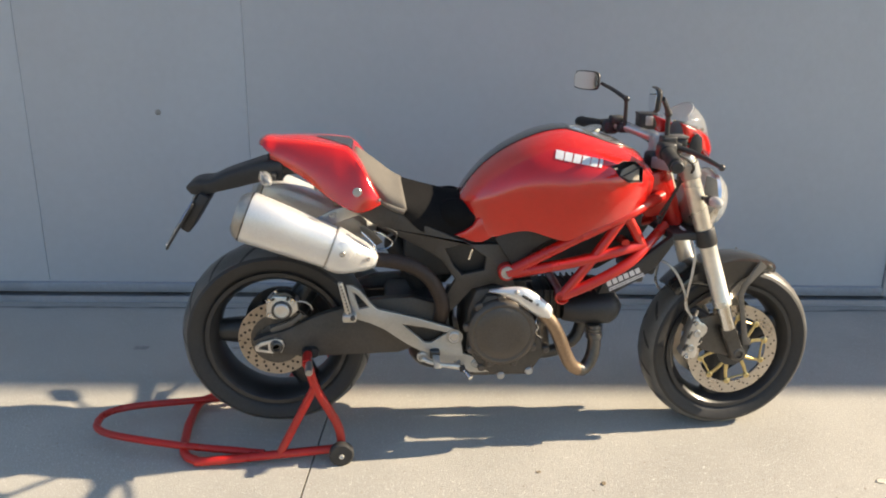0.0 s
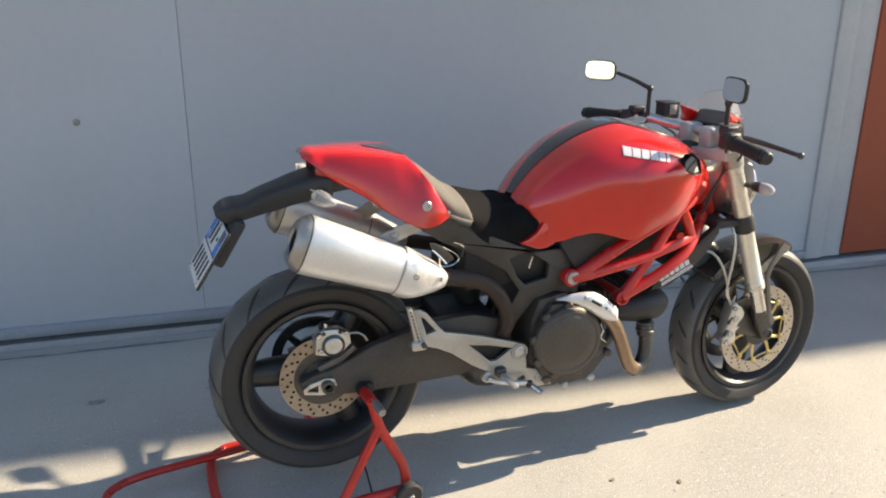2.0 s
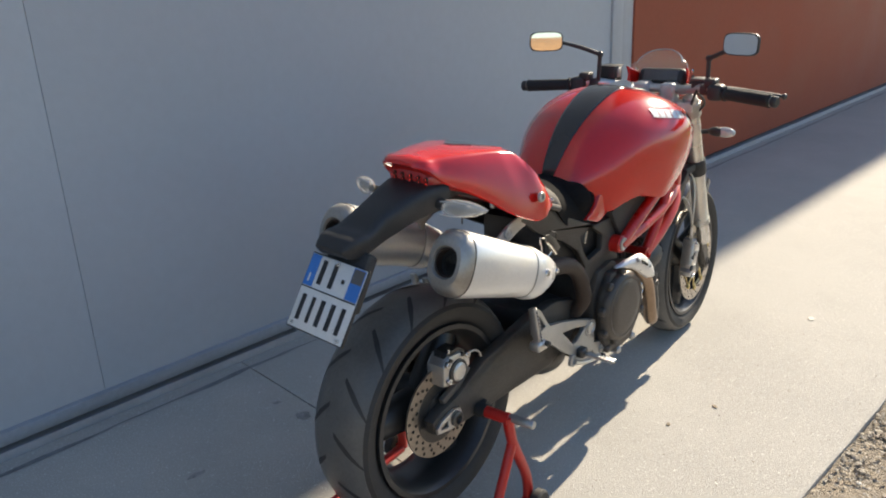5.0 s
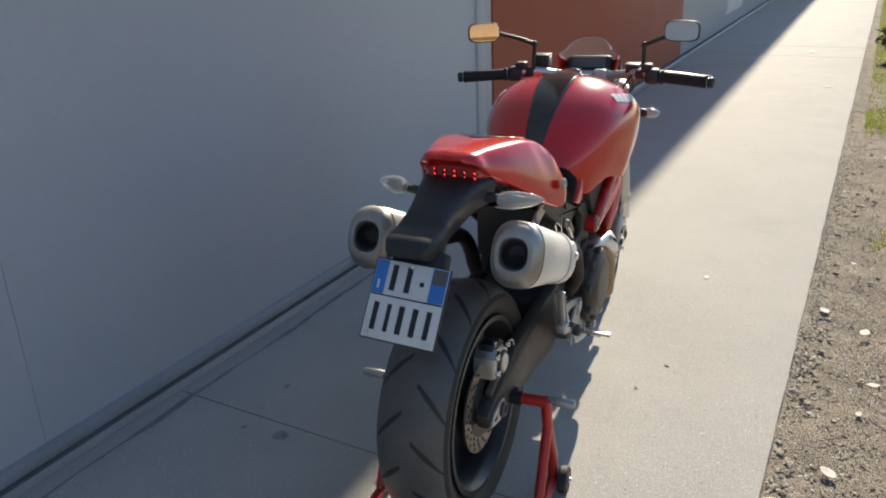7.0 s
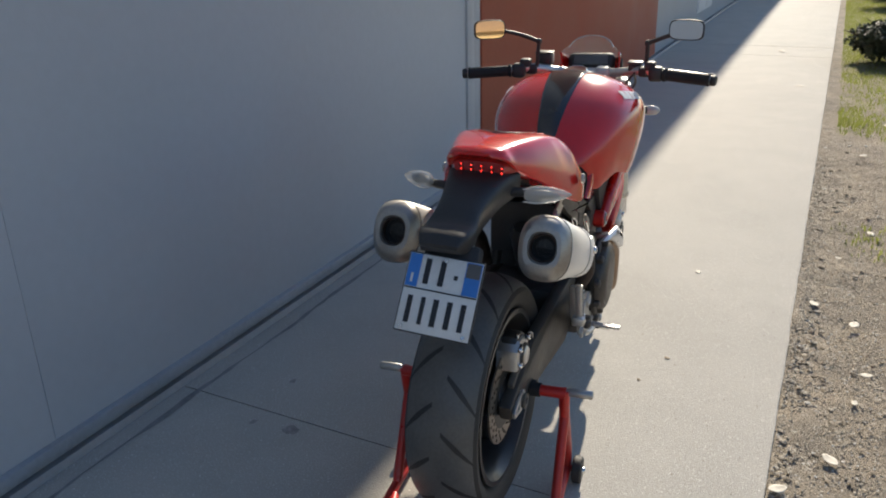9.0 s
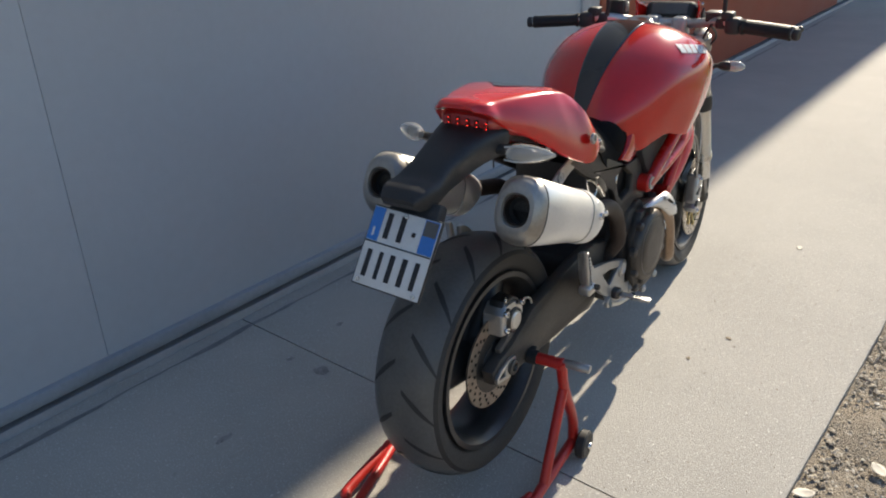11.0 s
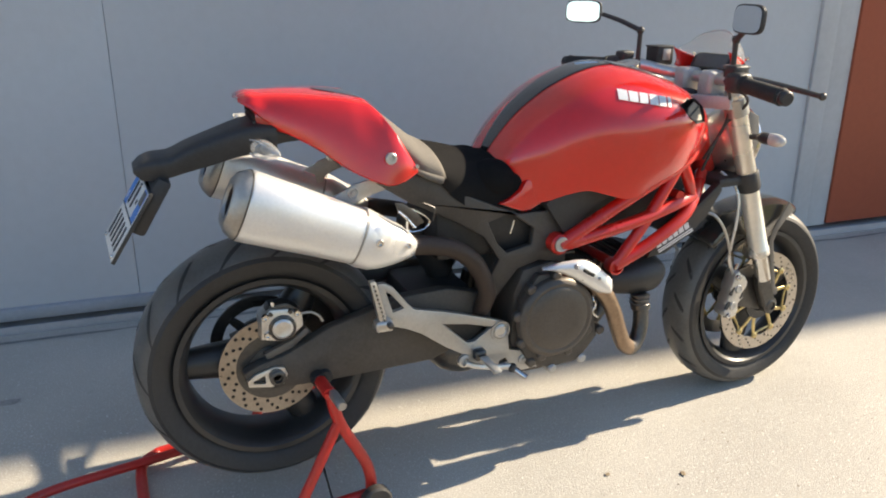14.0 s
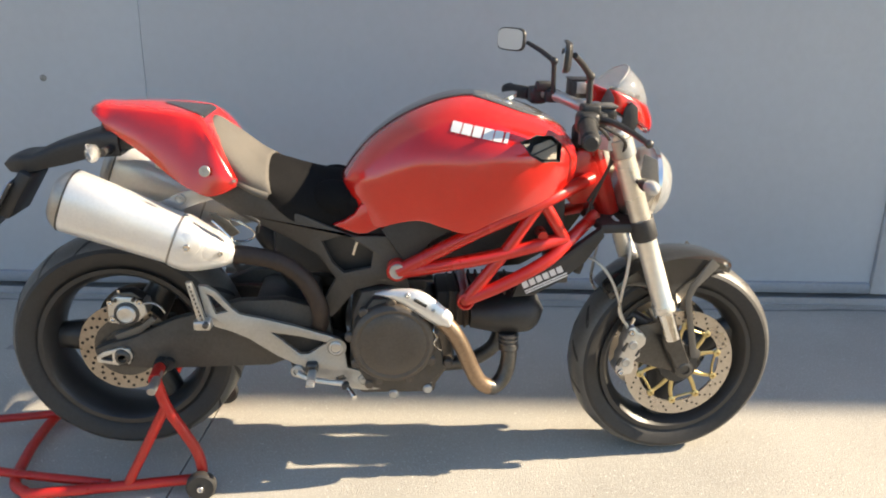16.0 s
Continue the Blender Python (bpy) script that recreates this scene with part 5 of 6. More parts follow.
for z in (0.374, 0.385, 0.396):
    part("fin", lathe([(-0.0018, 0.02), (-0.0018, 0.0265), (0.0018, 0.0265), (0.0018, 0.02)], (0.983, -0.112, z), (0.03, 0.1, 1), 20, closed=True), STAY, en)

# exhaust headers and heat shield
ex = part("header_pipe", tube([(0.7, -0.1, 0.5), (0.735, -0.15, 0.51), (0.778, -0.174, 0.492), (0.829, -0.174, 0.443), (0.858, -0.171, 0.394), (0.884, -0.166, 0.332), (0.906, -0.16, 0.29), (0.932, -0.15, 0.268)], 0.0208, 16, steps=8), PIPE, bike, "heat-browned steel header pipe")
part("header_bend", tube([(0.925, -0.153, 0.273), (0.945, -0.145, 0.266), (0.966, -0.136, 0.28), (0.98, -0.128, 0.31), (0.985, -0.12, 0.348), (0.982, -0.112, 0.4)], 0.0205, 16, steps=8), DARKSTEEL, ex, "grey steel pipe bend")
part("pipe_clamp", lathe([(-0.008, 0.024), (-0.006, 0.026), (0.006, 0.026), (0.008, 0.024)], (0.984, -0.117, 0.365), (0.0, 0.1, 0.5), 18), DARKSTEEL, ex)
bm = bmesh.new()
line = spline([(0.646, -0.172, 0.537), (0.685, -0.186, 0.538), (0.725, -0.197, 0.533), (0.7515, -0.2, 0.522), (0.788, -0.202, 0.4955), (0.812, -0.2, 0.4775), (0.824, -0.198, 0.463)], 5)
shield_wide = curve([(0, 0.003), (0.17, 0.013), (0.34, 0.024), (0.5, 0.0275), (0.7, 0.0255), (0.88, 0.021), (1, 0.011)])
rings = []
for i, c in enumerate(line):
    d = (line[min(i + 1, len(line) - 1)] - line[max(i - 1, 0)]).normalized()
    n = Vector((0, -1, 0))
    n = (n - n.dot(d) * d).normalized()
    up = d.cross(n)
    up = up if up.z > 0 else -up
    u = i / (len(line) - 1)
    w = shield_wide(u)
    rings.append([bm.verts.new(c + up * w * q + n * 0.008 * (1 - 1.6 * q * q)) for q in (-1, -0.7, -0.35, 0, 0.35, 0.7, 1)])
skin(bm, rings, caps=False, closed=False)
hs = part("heat_shield", bm, BRUSHED, ex, "silver pressed heat shield")
hs.modifiers.new("thickness", "SOLIDIFY").thickness = 0.003
# the slot is a near-black rod in place of a shaded opening
for a, b, r in (((0.72, -0.204, 0.544), (0.725, -0.2045, 0.5415), 0.0058), ((0.7385, -0.207, 0.5335), (0.768, -0.2085, 0.516), 0.0042), ((0.783, -0.2085, 0.506), (0.785, -0.2085, 0.5045), 0.0036)):
    if r == 0.0042:
        part("slot", tube([a, b], r, 10), HOLE, hs)
    else:
        part("shield_bolt", lathe([(-0.004, r + 0.001), (0.002, r + 0.001), (0.0045, r * 0.6), (0.003, r * 0.4), (0.002, 0.0005)], Vector(a).lerp(Vector(b), 0.5), (0.25, -1, 0.35), 14), CAST, hs)
part("header_pipe_lower", tube([(0.985, 0.06, 0.39), (0.985, 0.06, 0.32), (0.95, 0.05, 0.27), (0.85, 0.05, 0.235), (0.6, 0.06, 0.25), (0.54, 0.06, 0.35), (0.56, 0.05, 0.47)], 0.021, 14), DARKSTEEL, ex, "dark steel lower header pipe")
part("collector", egg((0.505, 0.0, 0.29), (0.092, 0.09, 0.068)), DARKSTEEL, ex)

# oil cooler and chin panel
for s in (-1, 1):
    ch = part("chin_panel", plate([(0.985, 0.503), (1.0, 0.545), (1.08, 0.592), (1.14, 0.637), (1.2, 0.685), (1.208, 0.662), (1.165, 0.595), (1.11, 0.548), (1.04, 0.508)], s * 0.1, s * 0.126, bevel=0.005), BLACK, bike, "black chin panel with pale printed mark")
    for k in range(6):
        u = 0.008 + 0.0185 * k
        bm = block((u, 0.0, 0.013), (u + 0.0145, 0.001, 0.03), 0)
        bm.transform(pose(1.012, s * 0.127, 0.512, 0, -25, 0))
        part("mark_bar", bm, WHITE, ch, "white printed mark")
    for z, x0 in ((0.004, 0.008), (-0.002, 0.008)):
        bm = block((x0, 0.0, z), (0.122, 0.001, z + 0.0035), 0)
        bm.transform(pose(1.012, s * 0.127, 0.512, 0, -25, 0))
        part("mark_bar", bm, WHITE, ch, "white printed mark")
part("oil_cooler", block((1.1, -0.1, 0.53), (1.13, 0.1, 0.66), 0.006), DARKSTEEL, bike)
part("horn", lathe([(0, 0.03), (0.012, 0.034), (0.02, 0.02)], (1.15, -0.07, 0.58), (1, 0, 0), 20), BLACK, bike)

# swingarm
for s in (-1, 1):
    bm = plate([(-0.055, 0.362), (-0.02, 0.378), (0.04, 0.392), (0.141, 0.44), (0.309, 0.5), (0.42, 0.505), (0.53, 0.474), (0.54, 0.4), (0.48, 0.36), (0.382, 0.325), (0.128, 0.306), (0.0, 0.312), (-0.045, 0.325)],
               s * 0.094, s * 0.128, bevel=0.008)
    sa = part("swingarm", bm, ENGINE, bike, "dark painted steel swingarm arm")
    bm = plate([(-0.049, 0.352), (-0.03, 0.366), (0.013, 0.377), (0.034, 0.372), (0.04, 0.354), (0.031, 0.332), (0.0, 0.329), (-0.047, 0.338)], s * 0.128, s * 0.137,
               [[(-0.036, 0.35), (-0.01, 0.36), (-0.01, 0.34), (-0.036, 0.344)]], 0.002)
    part("chain_adjuster", bm, ALLOY, sa, "silver chain adjuster plate")
    part("axle_nut", lathe([(0, 0.019), (0.006, 0.019), (0.009, 0.015), (0.009, 0.011), (0.003, 0.009)], (0.017, s * 0.137, 0.351), (0, s, 0), 12), DARKSTEEL, sa)
    part("spool_boss", lathe([(0, 0.018), (0.014, 0.016)], (0.125, s * 0.128, 0.33), (0, s, 0), 16), BLACK, sa)
    if s < 0:                             # this arm bends in towards the axle, clear of the disc
        for piece in (sa, *sa.children):
            for v in piece.data.vertices:
                v.co.y += 0.026 * max(0.0, min(1.0, (0.31 - v.co.x) / 0.15))
            if piece is not sa:
                piece.data.transform(Matrix.Translation((0, 0, -0.006)))
part("swingarm_bridge", block((0.34, -0.1, 0.38), (0.5, 0.1, 0.49), 0.02), BLACK, bike)
part("chain", tube([(0.0, 0.081, 0.452), (0.3, 0.083, 0.46), (0.52, 0.083, 0.45)], 0.007, 6), DARKSTEEL, bike)
part("chain", tube([(0.0, 0.081, 0.241), (0.3, 0.083, 0.3), (0.52, 0.083, 0.36)], 0.007, 6), DARKSTEEL, bike)

# rear caliper
bm = plate([(-0.012, 0.44), (-0.01, 0.49), (0.01, 0.51), (0.05, 0.508), (0.082, 0.49), (0.085, 0.462), (0.06, 0.44), (0.03, 0.43)], -0.128, -0.072, bevel=0.008)
rc = part("rear_caliper", bm, ALLOY, bike, "silver cast rear brake caliper")
part("piston_ring", lathe([(0, 0.031), (0.007, 0.03), (0.009, 0.026), (0.006, 0.024)], (0.036, -0.126, 0.464), (0, -1, 0), 28), DARKSTEEL, rc)
part("piston_cap", lathe([(0, 0.024), (0.009, 0.023), (0.012, 0.018), (0.01, 0.012)], (0.036, -0.126, 0.464), (0, -1, 0), 24), ALLOY, rc)
part("pad_cover", plate([(-0.004, 0.492), (0.012, 0.516), (0.05, 0.518), (0.076, 0.5), (0.07, 0.488)], -0.12, -0.08, bevel=0.004), DARKSTEEL, rc)
part("bleed_nipple", tube([(0.02, -0.115, 0.505), (0.018, -0.118, 0.525)], 0.004, 8), CHROME, rc)
for x in (0.012, 0.055):
    part("pad_pin", tube([(x, -0.075, 0.5), (x, -0.132, 0.5)], 0.005, 8), DARKSTEEL, rc)
for x, z in ((0.0, 0.495), (0.07, 0.495), (0.002, 0.452)):
    part("bolt", bolt((x, -0.127, z), 0.008, h=0.008), CHROME, rc)
part("caliper_bracket", plate([(-0.005, 0.4), (0.06, 0.425), (0.09, 0.45), (0.1, 0.44), (0.06, 0.405), (0.0, 0.385)], -0.115, -0.1), STAY, rc)
part("brake_hose", tube([(0.075, -0.12, 0.488), (0.1, -0.125, 0.49), (0.118, -0.126, 0.48), (0.127, -0.125, 0.464)], 0.0028, 8), CAST, rc, "pale braided rear brake hose")
for piece in (rc, *rc.children):
    piece.data.transform(Matrix.Translation((0, 0.024, -0.004)))

# footrest plates, pegs, pedal
for s in (-1, 1):
    bm = plate([(0.232, 0.562), (0.25, 0.561), (0.27, 0.548), (0.29, 0.522), (0.306, 0.5), (0.322, 0.485), (0.386, 0.467), (0.447, 0.447), (0.54, 0.415), (0.558, 0.408), (0.568, 0.39), (0.575, 0.33), (0.605, 0.322), (0.63, 0.308), (0.655, 0.282), (0.655, 0.268),
                (0.615, 0.266), (0.534, 0.281), (0.475, 0.304), (0.452, 0.34), (0.404, 0.37), (0.34, 0.42), (0.3, 0.442), (0.262, 0.457), (0.243, 0.49)],
               s * 0.14, s * 0.155, [[(0.252, 0.54), (0.262, 0.534), (0.295, 0.494), (0.268, 0.489)], [(0.395, 0.432), (0.46, 0.418), (0.526, 0.399), (0.48, 0.369), (0.46, 0.37)], [(0.545, 0.303), (0.565, 0.31), (0.571, 0.299), (0.552, 0.292)]], 0.003)
    fp = part("footrest_plate", bm, CAST, bike, "silver cast footrest plate")
    part("footrest_boss", lathe([(0, 0.026), (0.003, 0.025), (0.003, 0.021), (0.001, 0.02)], (0.548, s * 0.155, 0.386), (0, s, 0), 28), CAST, fp)
    part("footrest_bolt", lathe([(0, 0.0175), (0.005, 0.0175), (0.007, 0.013), (0.004, 0.011)], (0.548, s * 0.155, 0.386), (0, s, 0), 24), ALLOY, fp)
    part("lower_bolt", lathe([(0, 0.0145), (0.004, 0.0145), (0.005, 0.0115), (0.0025, 0.0105), (0.0025, 0.006), (0.006, 0.005), (0.006, 0.0005)], (0.615, s * 0.155, 0.296), (0, s, 0), 20), CAST, fp)
    fold = part("passenger_peg", plate([(0.209, 0.577), (0.222, 0.577), (0.228, 0.56), (0.247, 0.484), (0.243, 0.468), (0.232, 0.466)], s * 0.158, s * 0.176, bevel=0.004), ALLOY, fp, "ribbed folded passenger footrest")
    # a dark rod stands for the shade in the peg's groove
    part("groove", tube([(0.2175, s * 0.1755, 0.57), (0.2425, s * 0.1755, 0.475)], 0.0024, 8), DARKSTEEL, fold)
    for k in range(9):
        u = k / 8
        part("tooth", lathe([(0, 0.0028), (0.003, 0.002)], (0.2195 + 0.0215 * u, s * 0.1765, 0.562 - 0.082 * u), (0, s, 0), 8), ALLOY, fold)
    part("peg_hinge", block((0.22, s * 0.15, 0.458), (0.26, s * 0.182, 0.482), 0.006, segments=3), ALLOY, fp)
    part("hinge_pin", lathe([(0, 0.007), (0.012, 0.007), (0.014, 0.004)], (0.25, s * 0.18, 0.475), (0, s, 0), 12), DARKSTEEL, fp)
    for piece in (fp, *fp.children_recursive):        # the plate leans outwards to its rear end
        for v in piece.data.vertices:
            v.co.y += s * 0.026 * max(0.0, min(1.0, (0.48 - v.co.x) / 0.22))
    peg = part("footrest_peg", block((0.482, min(s * 0.178, s * 0.262), 0.3335), (0.501, max(s * 0.178, s * 0.262), 0.3405), 0.003), CAST, bike, "knurled silver footpeg")
    part("peg_root", block((0.474, s * 0.152, 0.324), (0.504, s * 0.178, 0.352), 0.007, segments=3), DARKSTEEL, peg)
    for k in range(8):
        y = s * (0.188 + 0.0098 * k)
        part("ridge", block((0.481, y - 0.0024, 0.332), (0.502, y + 0.0024, 0.342), 0.002), CAST, peg)
    ped = part("foot_pedal", tube([(0.452, s * 0.165, 0.322), (0.478, s * 0.17, 0.312), (0.515, s * 0.174, 0.304), (0.566, s * 0.178, 0.3)], (0.008, 0.0062), 8), ALLOY, bike, "silver foot pedal")
    part("pedal_arm", block((0.562, s * 0.172, 0.285), (0.58, s * 0.19, 0.304), 0.005), BLACK, ped)
    part("pedal_pad", tube([(0.578, s * 0.185, 0.289), (0.594, s * 0.212, 0.278)], 0.0075, 10), CHROME, ped)
    part("pedal_pivot", lathe([(0, 0.017), (0.008, 0.016), (0.01, 0.01), (0.006, 0.008)], (0.452, s * 0.155, 0.325), (0, s, 0), 18), CAST, ped)

# the fork, the front wheel and all that turns with them point a little to the left
STEER = Matrix.Translation((1.172, 0, 0.9)) @ Matrix.Rotation(radians(3.5), 4, Vector((-0.33, 0, 0.94))) @ Matrix.Translation((-1.172, 0, -0.9))
TURNING = ("front_wheel", "fork_leg", "lower_yoke", "upper_yoke", "front_fender", "brake_caliper", "brake_hose", "speed_cable", "headlight", "flyscreen_cowl", "instrument_panel")
for ob in bike.children:
    if ob.name.split(".")[0] in TURNING:
        for piece in (ob, *ob.children_recursive):
            piece.data.transform(STEER)

# ---- the paddock stand ----
stand = thing("paddock_stand", (0.0, 0, 0), "red tubular steel paddock stand lifting the rear wheel", "motorcycle stand")
for s in (-1, 1):
    y = s * 0.2115
    part("base_tube", tube([(0.185, y, 0.038), (0.1, y, 0.034), (-0.2, y, 0.022), (-0.245, y - s * 0.012, 0.022), (-0.275, s * 0.172, 0.023), (-0.288, s * 0.12, 0.024), (-0.294, 0, 0.026)], 0.0135, 12), STAND_RED, stand)
    part("upright", tube([(0.1, y, 0.332), (0.12, y, 0.25), (0.156, y, 0.175), (0.18, y, 0.125), (0.191, y, 0.08), (0.191, y, 0.038)], 0.0135, 12), STAND_RED, stand)
    part("brace", tube([(0.118, y, 0.246), (0.008, y, 0.033)], 0.0125, 12), STAND_RED, stand)
    part("handle", tube([(-0.04, s * 0.2, 0.03), (-0.116, s * 0.182, 0.032), (-0.3, s * 0.143, 0.042), (-0.45, s * 0.105, 0.055), (-0.525, s * 0.075, 0.06), (-0.56, s * 0.04, 0.062), (-0.568, 0, 0.062)], 0.0115, 12), STAND_RED, stand)
    part("spool_arm", tube([(0.1, s * 0.15, 0.325), (0.1, s * 0.216, 0.325)], 0.0145, 14), STAND_RED, stand)
    part("arm_pad", tube([(0.1, s * 0.126, 0.325), (0.1, s * 0.152, 0.325)], 0.018, 14), GRIP, stand, "black rubber pad under the swingarm")
    part("spool_pin", lathe([(-0.04, 0.0085), (0, 0.0095), (0.003, 0.0112), (0.056, 0.0112), (0.06, 0.009), (0.06, 0.004)], (0.106, s * 0.222, 0.327), (0, s, 0), 18), CAST, stand, "bright steel stand pin")
    wh = part("stand_wheel", lathe([(-0.012, 0.014), (-0.013, 0.032), (-0.009, 0.037), (0.009, 0.037), (0.013, 0.032), (0.012, 0.014)], (0.192, s * 0.242, 0.037), (0, 1, 0), 28), RUBBER, stand, "small black solid wheel")
    part("wheel_bolt", bolt((0.192, s * 0.255, 0.037), 0.009, (0, s, 0), 0.008), CHROME, wh)
    part("wheel_axle", tube([(0.192, s * 0.21, 0.037), (0.192, s * 0.232, 0.037)], 0.009, 10), STAND_RED, stand)
# it was pushed in a little askew
ASKEW = Matrix.Translation((-0.24, 0, 0)) @ Matrix.Rotation(radians(3.7), 4, "Z") @ Matrix.Translation((0.24, 0, 0))
for piece in stand.children_recursive:
    piece.data.transform(ASKEW)


# ---- further along: door, bush, grass; behind the camera: a sunlit house ----
GRASS = material("grass_blades", (0.21, 0.21, 0.075), 0.6, 0, 0.3, 3, 30)
LEAF_LIGHT = GRASS.node_tree.nodes.new("ShaderNodeBsdfTranslucent")
LEAF_LIGHT.inputs["Color"].default_value = (0.32, 0.36, 0.08, 1)
blend = GRASS.node_tree.nodes.new("ShaderNodeMixShader")
blend.inputs["Fac"].default_value = 0.5
GRASS.node_tree.links.new(GRASS.node_tree.nodes["Principled BSDF"].outputs[0], blend.inputs[1])
GRASS.node_tree.links.new(LEAF_LIGHT.outputs[0], blend.inputs[2])
GRASS.node_tree.links.new(blend.outputs[0], GRASS.node_tree.nodes["Material Output"].inputs[0])
LEAF = material("bush_leaves", (0.045, 0.06, 0.03), 0.6, 0, 0.3, 8, 60)
BARK = material("twig_bark", (0.09, 0.07, 0.05), 0.9, 0, 0.2, 20, 80)
BROWNLEAF = material("dry_brown_leaf", (0.22, 0.17, 0.11), 0.75, 0, 0.2, 40, 200)
DRY = material("dry_pale_leaf", (0.58, 0.535, 0.45), 0.7, 0, 0.15, 40, 200)
STONE = material("gravel_stone", (0.42, 0.365, 0.285), 0.8, 0, 0.3, 25, 120, bump=0.3, bump_scale=200)
DARKSTONE = material("dark_clod", (0.235, 0.195, 0.145), 0.95, 0, 0.3, 25, 120, bump=0.5, bump_scale=200)
# rough pale grit, its brightness imitates sun glints on the pavement
GLINT = material("sparkle_grit", (0.7, 0.68, 0.62), 0.62, 0.0, 0.15, 40, 200)
QUARTZ = material("pale_grit", (0.6, 0.56, 0.49), 0.55, 0.0, 0.15, 40, 200)
OCHRE = material("ochre_render", (0.5, 0.34, 0.15), 0.85, 0, 0.1, 1, 20, bump=0.2, bump_scale=30)
BRICKISH = material("brown_render", (0.085, 0.034, 0.027), 0.85, 0, 0.12, 1, 20, bump=0.2, bump_scale=30)
TILE = material("roof_tile", (0.36, 0.21, 0.09), 0.8, 0, 0.2, 2, 20, bump=0.3, bump_scale=20)
PANE = material("dark_window_pane", (0.03, 0.04, 0.05), 0.08, 0, 0.1, 3, 20, coat=0.5)

door = strip("door_1", 11.5, 13.1, 0.25, 2.5, 0.012, 0.2, WHITE, "pale metal door in the far grey wall", 0.006)
for x in (11.54, 12.32):
    under(strip("leaf", x, x + 0.74, 0.29, 2.46, 0.024, 0.1, WHITE, bevel=0.006), door)


def pebble_mesh(name, mat, rng):
    bm = bmesh.new()
    bmesh.ops.create_icosphere(bm, subdivisions=1, radius=1)
    for v in bm.verts:
        v.co *= rng.uniform(0.72, 1.15)
        v.co.z *= 0.5
    me = bpy.data.meshes.new(name)
    bm.to_mesh(me)
    bm.free()
    me.materials.append(mat)
    return me


def scatter(name, count, mat, label, rng, place, size, rise=0.42):
    """Many small grains joined into one piece of ground cover."""
    verts, faces = [], []
    base = ((1, 0, 0), (0, 1, 0), (-1, 0, 0), (0, -1, 0), (0, 0, rise), (0, 0, -0.5))
    tri = ((0, 1, 4), (1, 2, 4), (2, 3, 4), (3, 0, 4), (1, 0, 5), (2, 1, 5), (3, 2, 5), (0, 3, 5))
    for _ in range(count):
        x, y, z = place(rng)
        s, a = size(rng), rng.uniform(0, 6.28)
        n = len(verts)
        for px, py, pz in base:
            px, py, pz = px * rng.uniform(0.6, 1.3), py * rng.uniform(0.6, 1.3), pz * rng.uniform(0.6, 1.2)
            verts.append((x + s * (px * math.cos(a) - py * math.sin(a)), y + s * (px * math.sin(a) + py * math.cos(a)), z + s * pz))
        faces += [tuple(n + i for i in f) for f in tri]
    me = bpy.data.meshes.new(name)
    me.from_pydata(verts, [], faces)
    me.materials.append(mat)
    return tagged(new(name, me), label, "", "", "stuff")


def soil_place(rng):
    x = rng.gauss(0.9, 1.5) if rng.random() < 0.7 else rng.uniform(-3, 9)
    y = edge_y(x) - 0.012 - 2.6 * rng.random() ** 2.0
    return x, y, -0.022 + 0.016 * noise.noise((x * 1.3, y * 1.3, 0)) + 0.012 * noise.noise((x * 5, y * 5, 3))


def edge_place(rng):
    x = rng.gauss(1.2, 1.6) if rng.random() < 0.7 else rng.uniform(-3, 8)
    return x, edge_y(x) - 0.01 - abs(rng.gauss(0, 0.045)), -0.014


def pave_place(rng):
    while True:
        x = -1.2 + 8 * rng.random() ** 1.3
        y = edge_y(x) + 0.02 + abs(rng.gauss(0, 0.42))
        if y < wall_y(x) - 0.1 and noise.noise((x * 1.7, y * 2.3, 11)) > rng.uniform(-0.6, 0.5):
            return x, y, 0.0005


rng = random.Random(21)
scatter("gravel", 60000, STONE, "small brown gravel on the soil", rng, soil_place, lambda r: 0.0013 + 0.005 * r.random() ** 2.5, 0.34)
scatter("soil_clods", 13000, DARKSTONE, "small dark clods of soil", rng, soil_place, lambda r: 0.002 + 0.008 * r.random() ** 3, 0.25)
scatter("edge_gravel", 1800, STONE, "gravel heaped along the pavement's edge", rng, edge_place, lambda r: r.uniform(0.003, 0.009))
scatter("pale_gravel", 5000, QUARTZ, "pale chips of stone in the soil", rng, soil_place, lambda r: r.uniform(0.002, 0.006))
scatter("pavement_grit", 8000, GLINT, "grit strewn over the concrete, coloured pale to imitate sun glints", rng, pave_place, lambda r: 0.0009 + 0.0018 * r.random() ** 3, 0.25)
scatter("pavement_dirt", 1800, DARKSTONE, "fine dark dirt on the concrete", rng, pave_place, lambda r: 0.0007 + 0.0028 * r.random() ** 3)

stones = [pebble_mesh("stone", m, rng) for m in (STONE, STONE, DARKSTONE, STONE, DARKSTONE, QUARTZ)]
for k in range(280):
    x = -0.6 + 5.5 * rng.random() ** 1.4
    y = edge_y(x) - (abs(rng.gauss(0, 0.05)) + 0.02 if k % 3 == 0 else 0.03 + 1.5 * rng.random() ** 1.5)
    s = rng.uniform(0.007, 0.017)
    ob = new("stone", stones[rng.choice((0, 0, 1, 2, 3, 4, 4, 5))])
    ob.parent = ground
    ob.matrix_basis = pose(x, y, -0.02, 0, 0, rng.uniform(0, 360)) @ Matrix.Diagonal((s, s * rng.uniform(0.7, 1), s, 1))


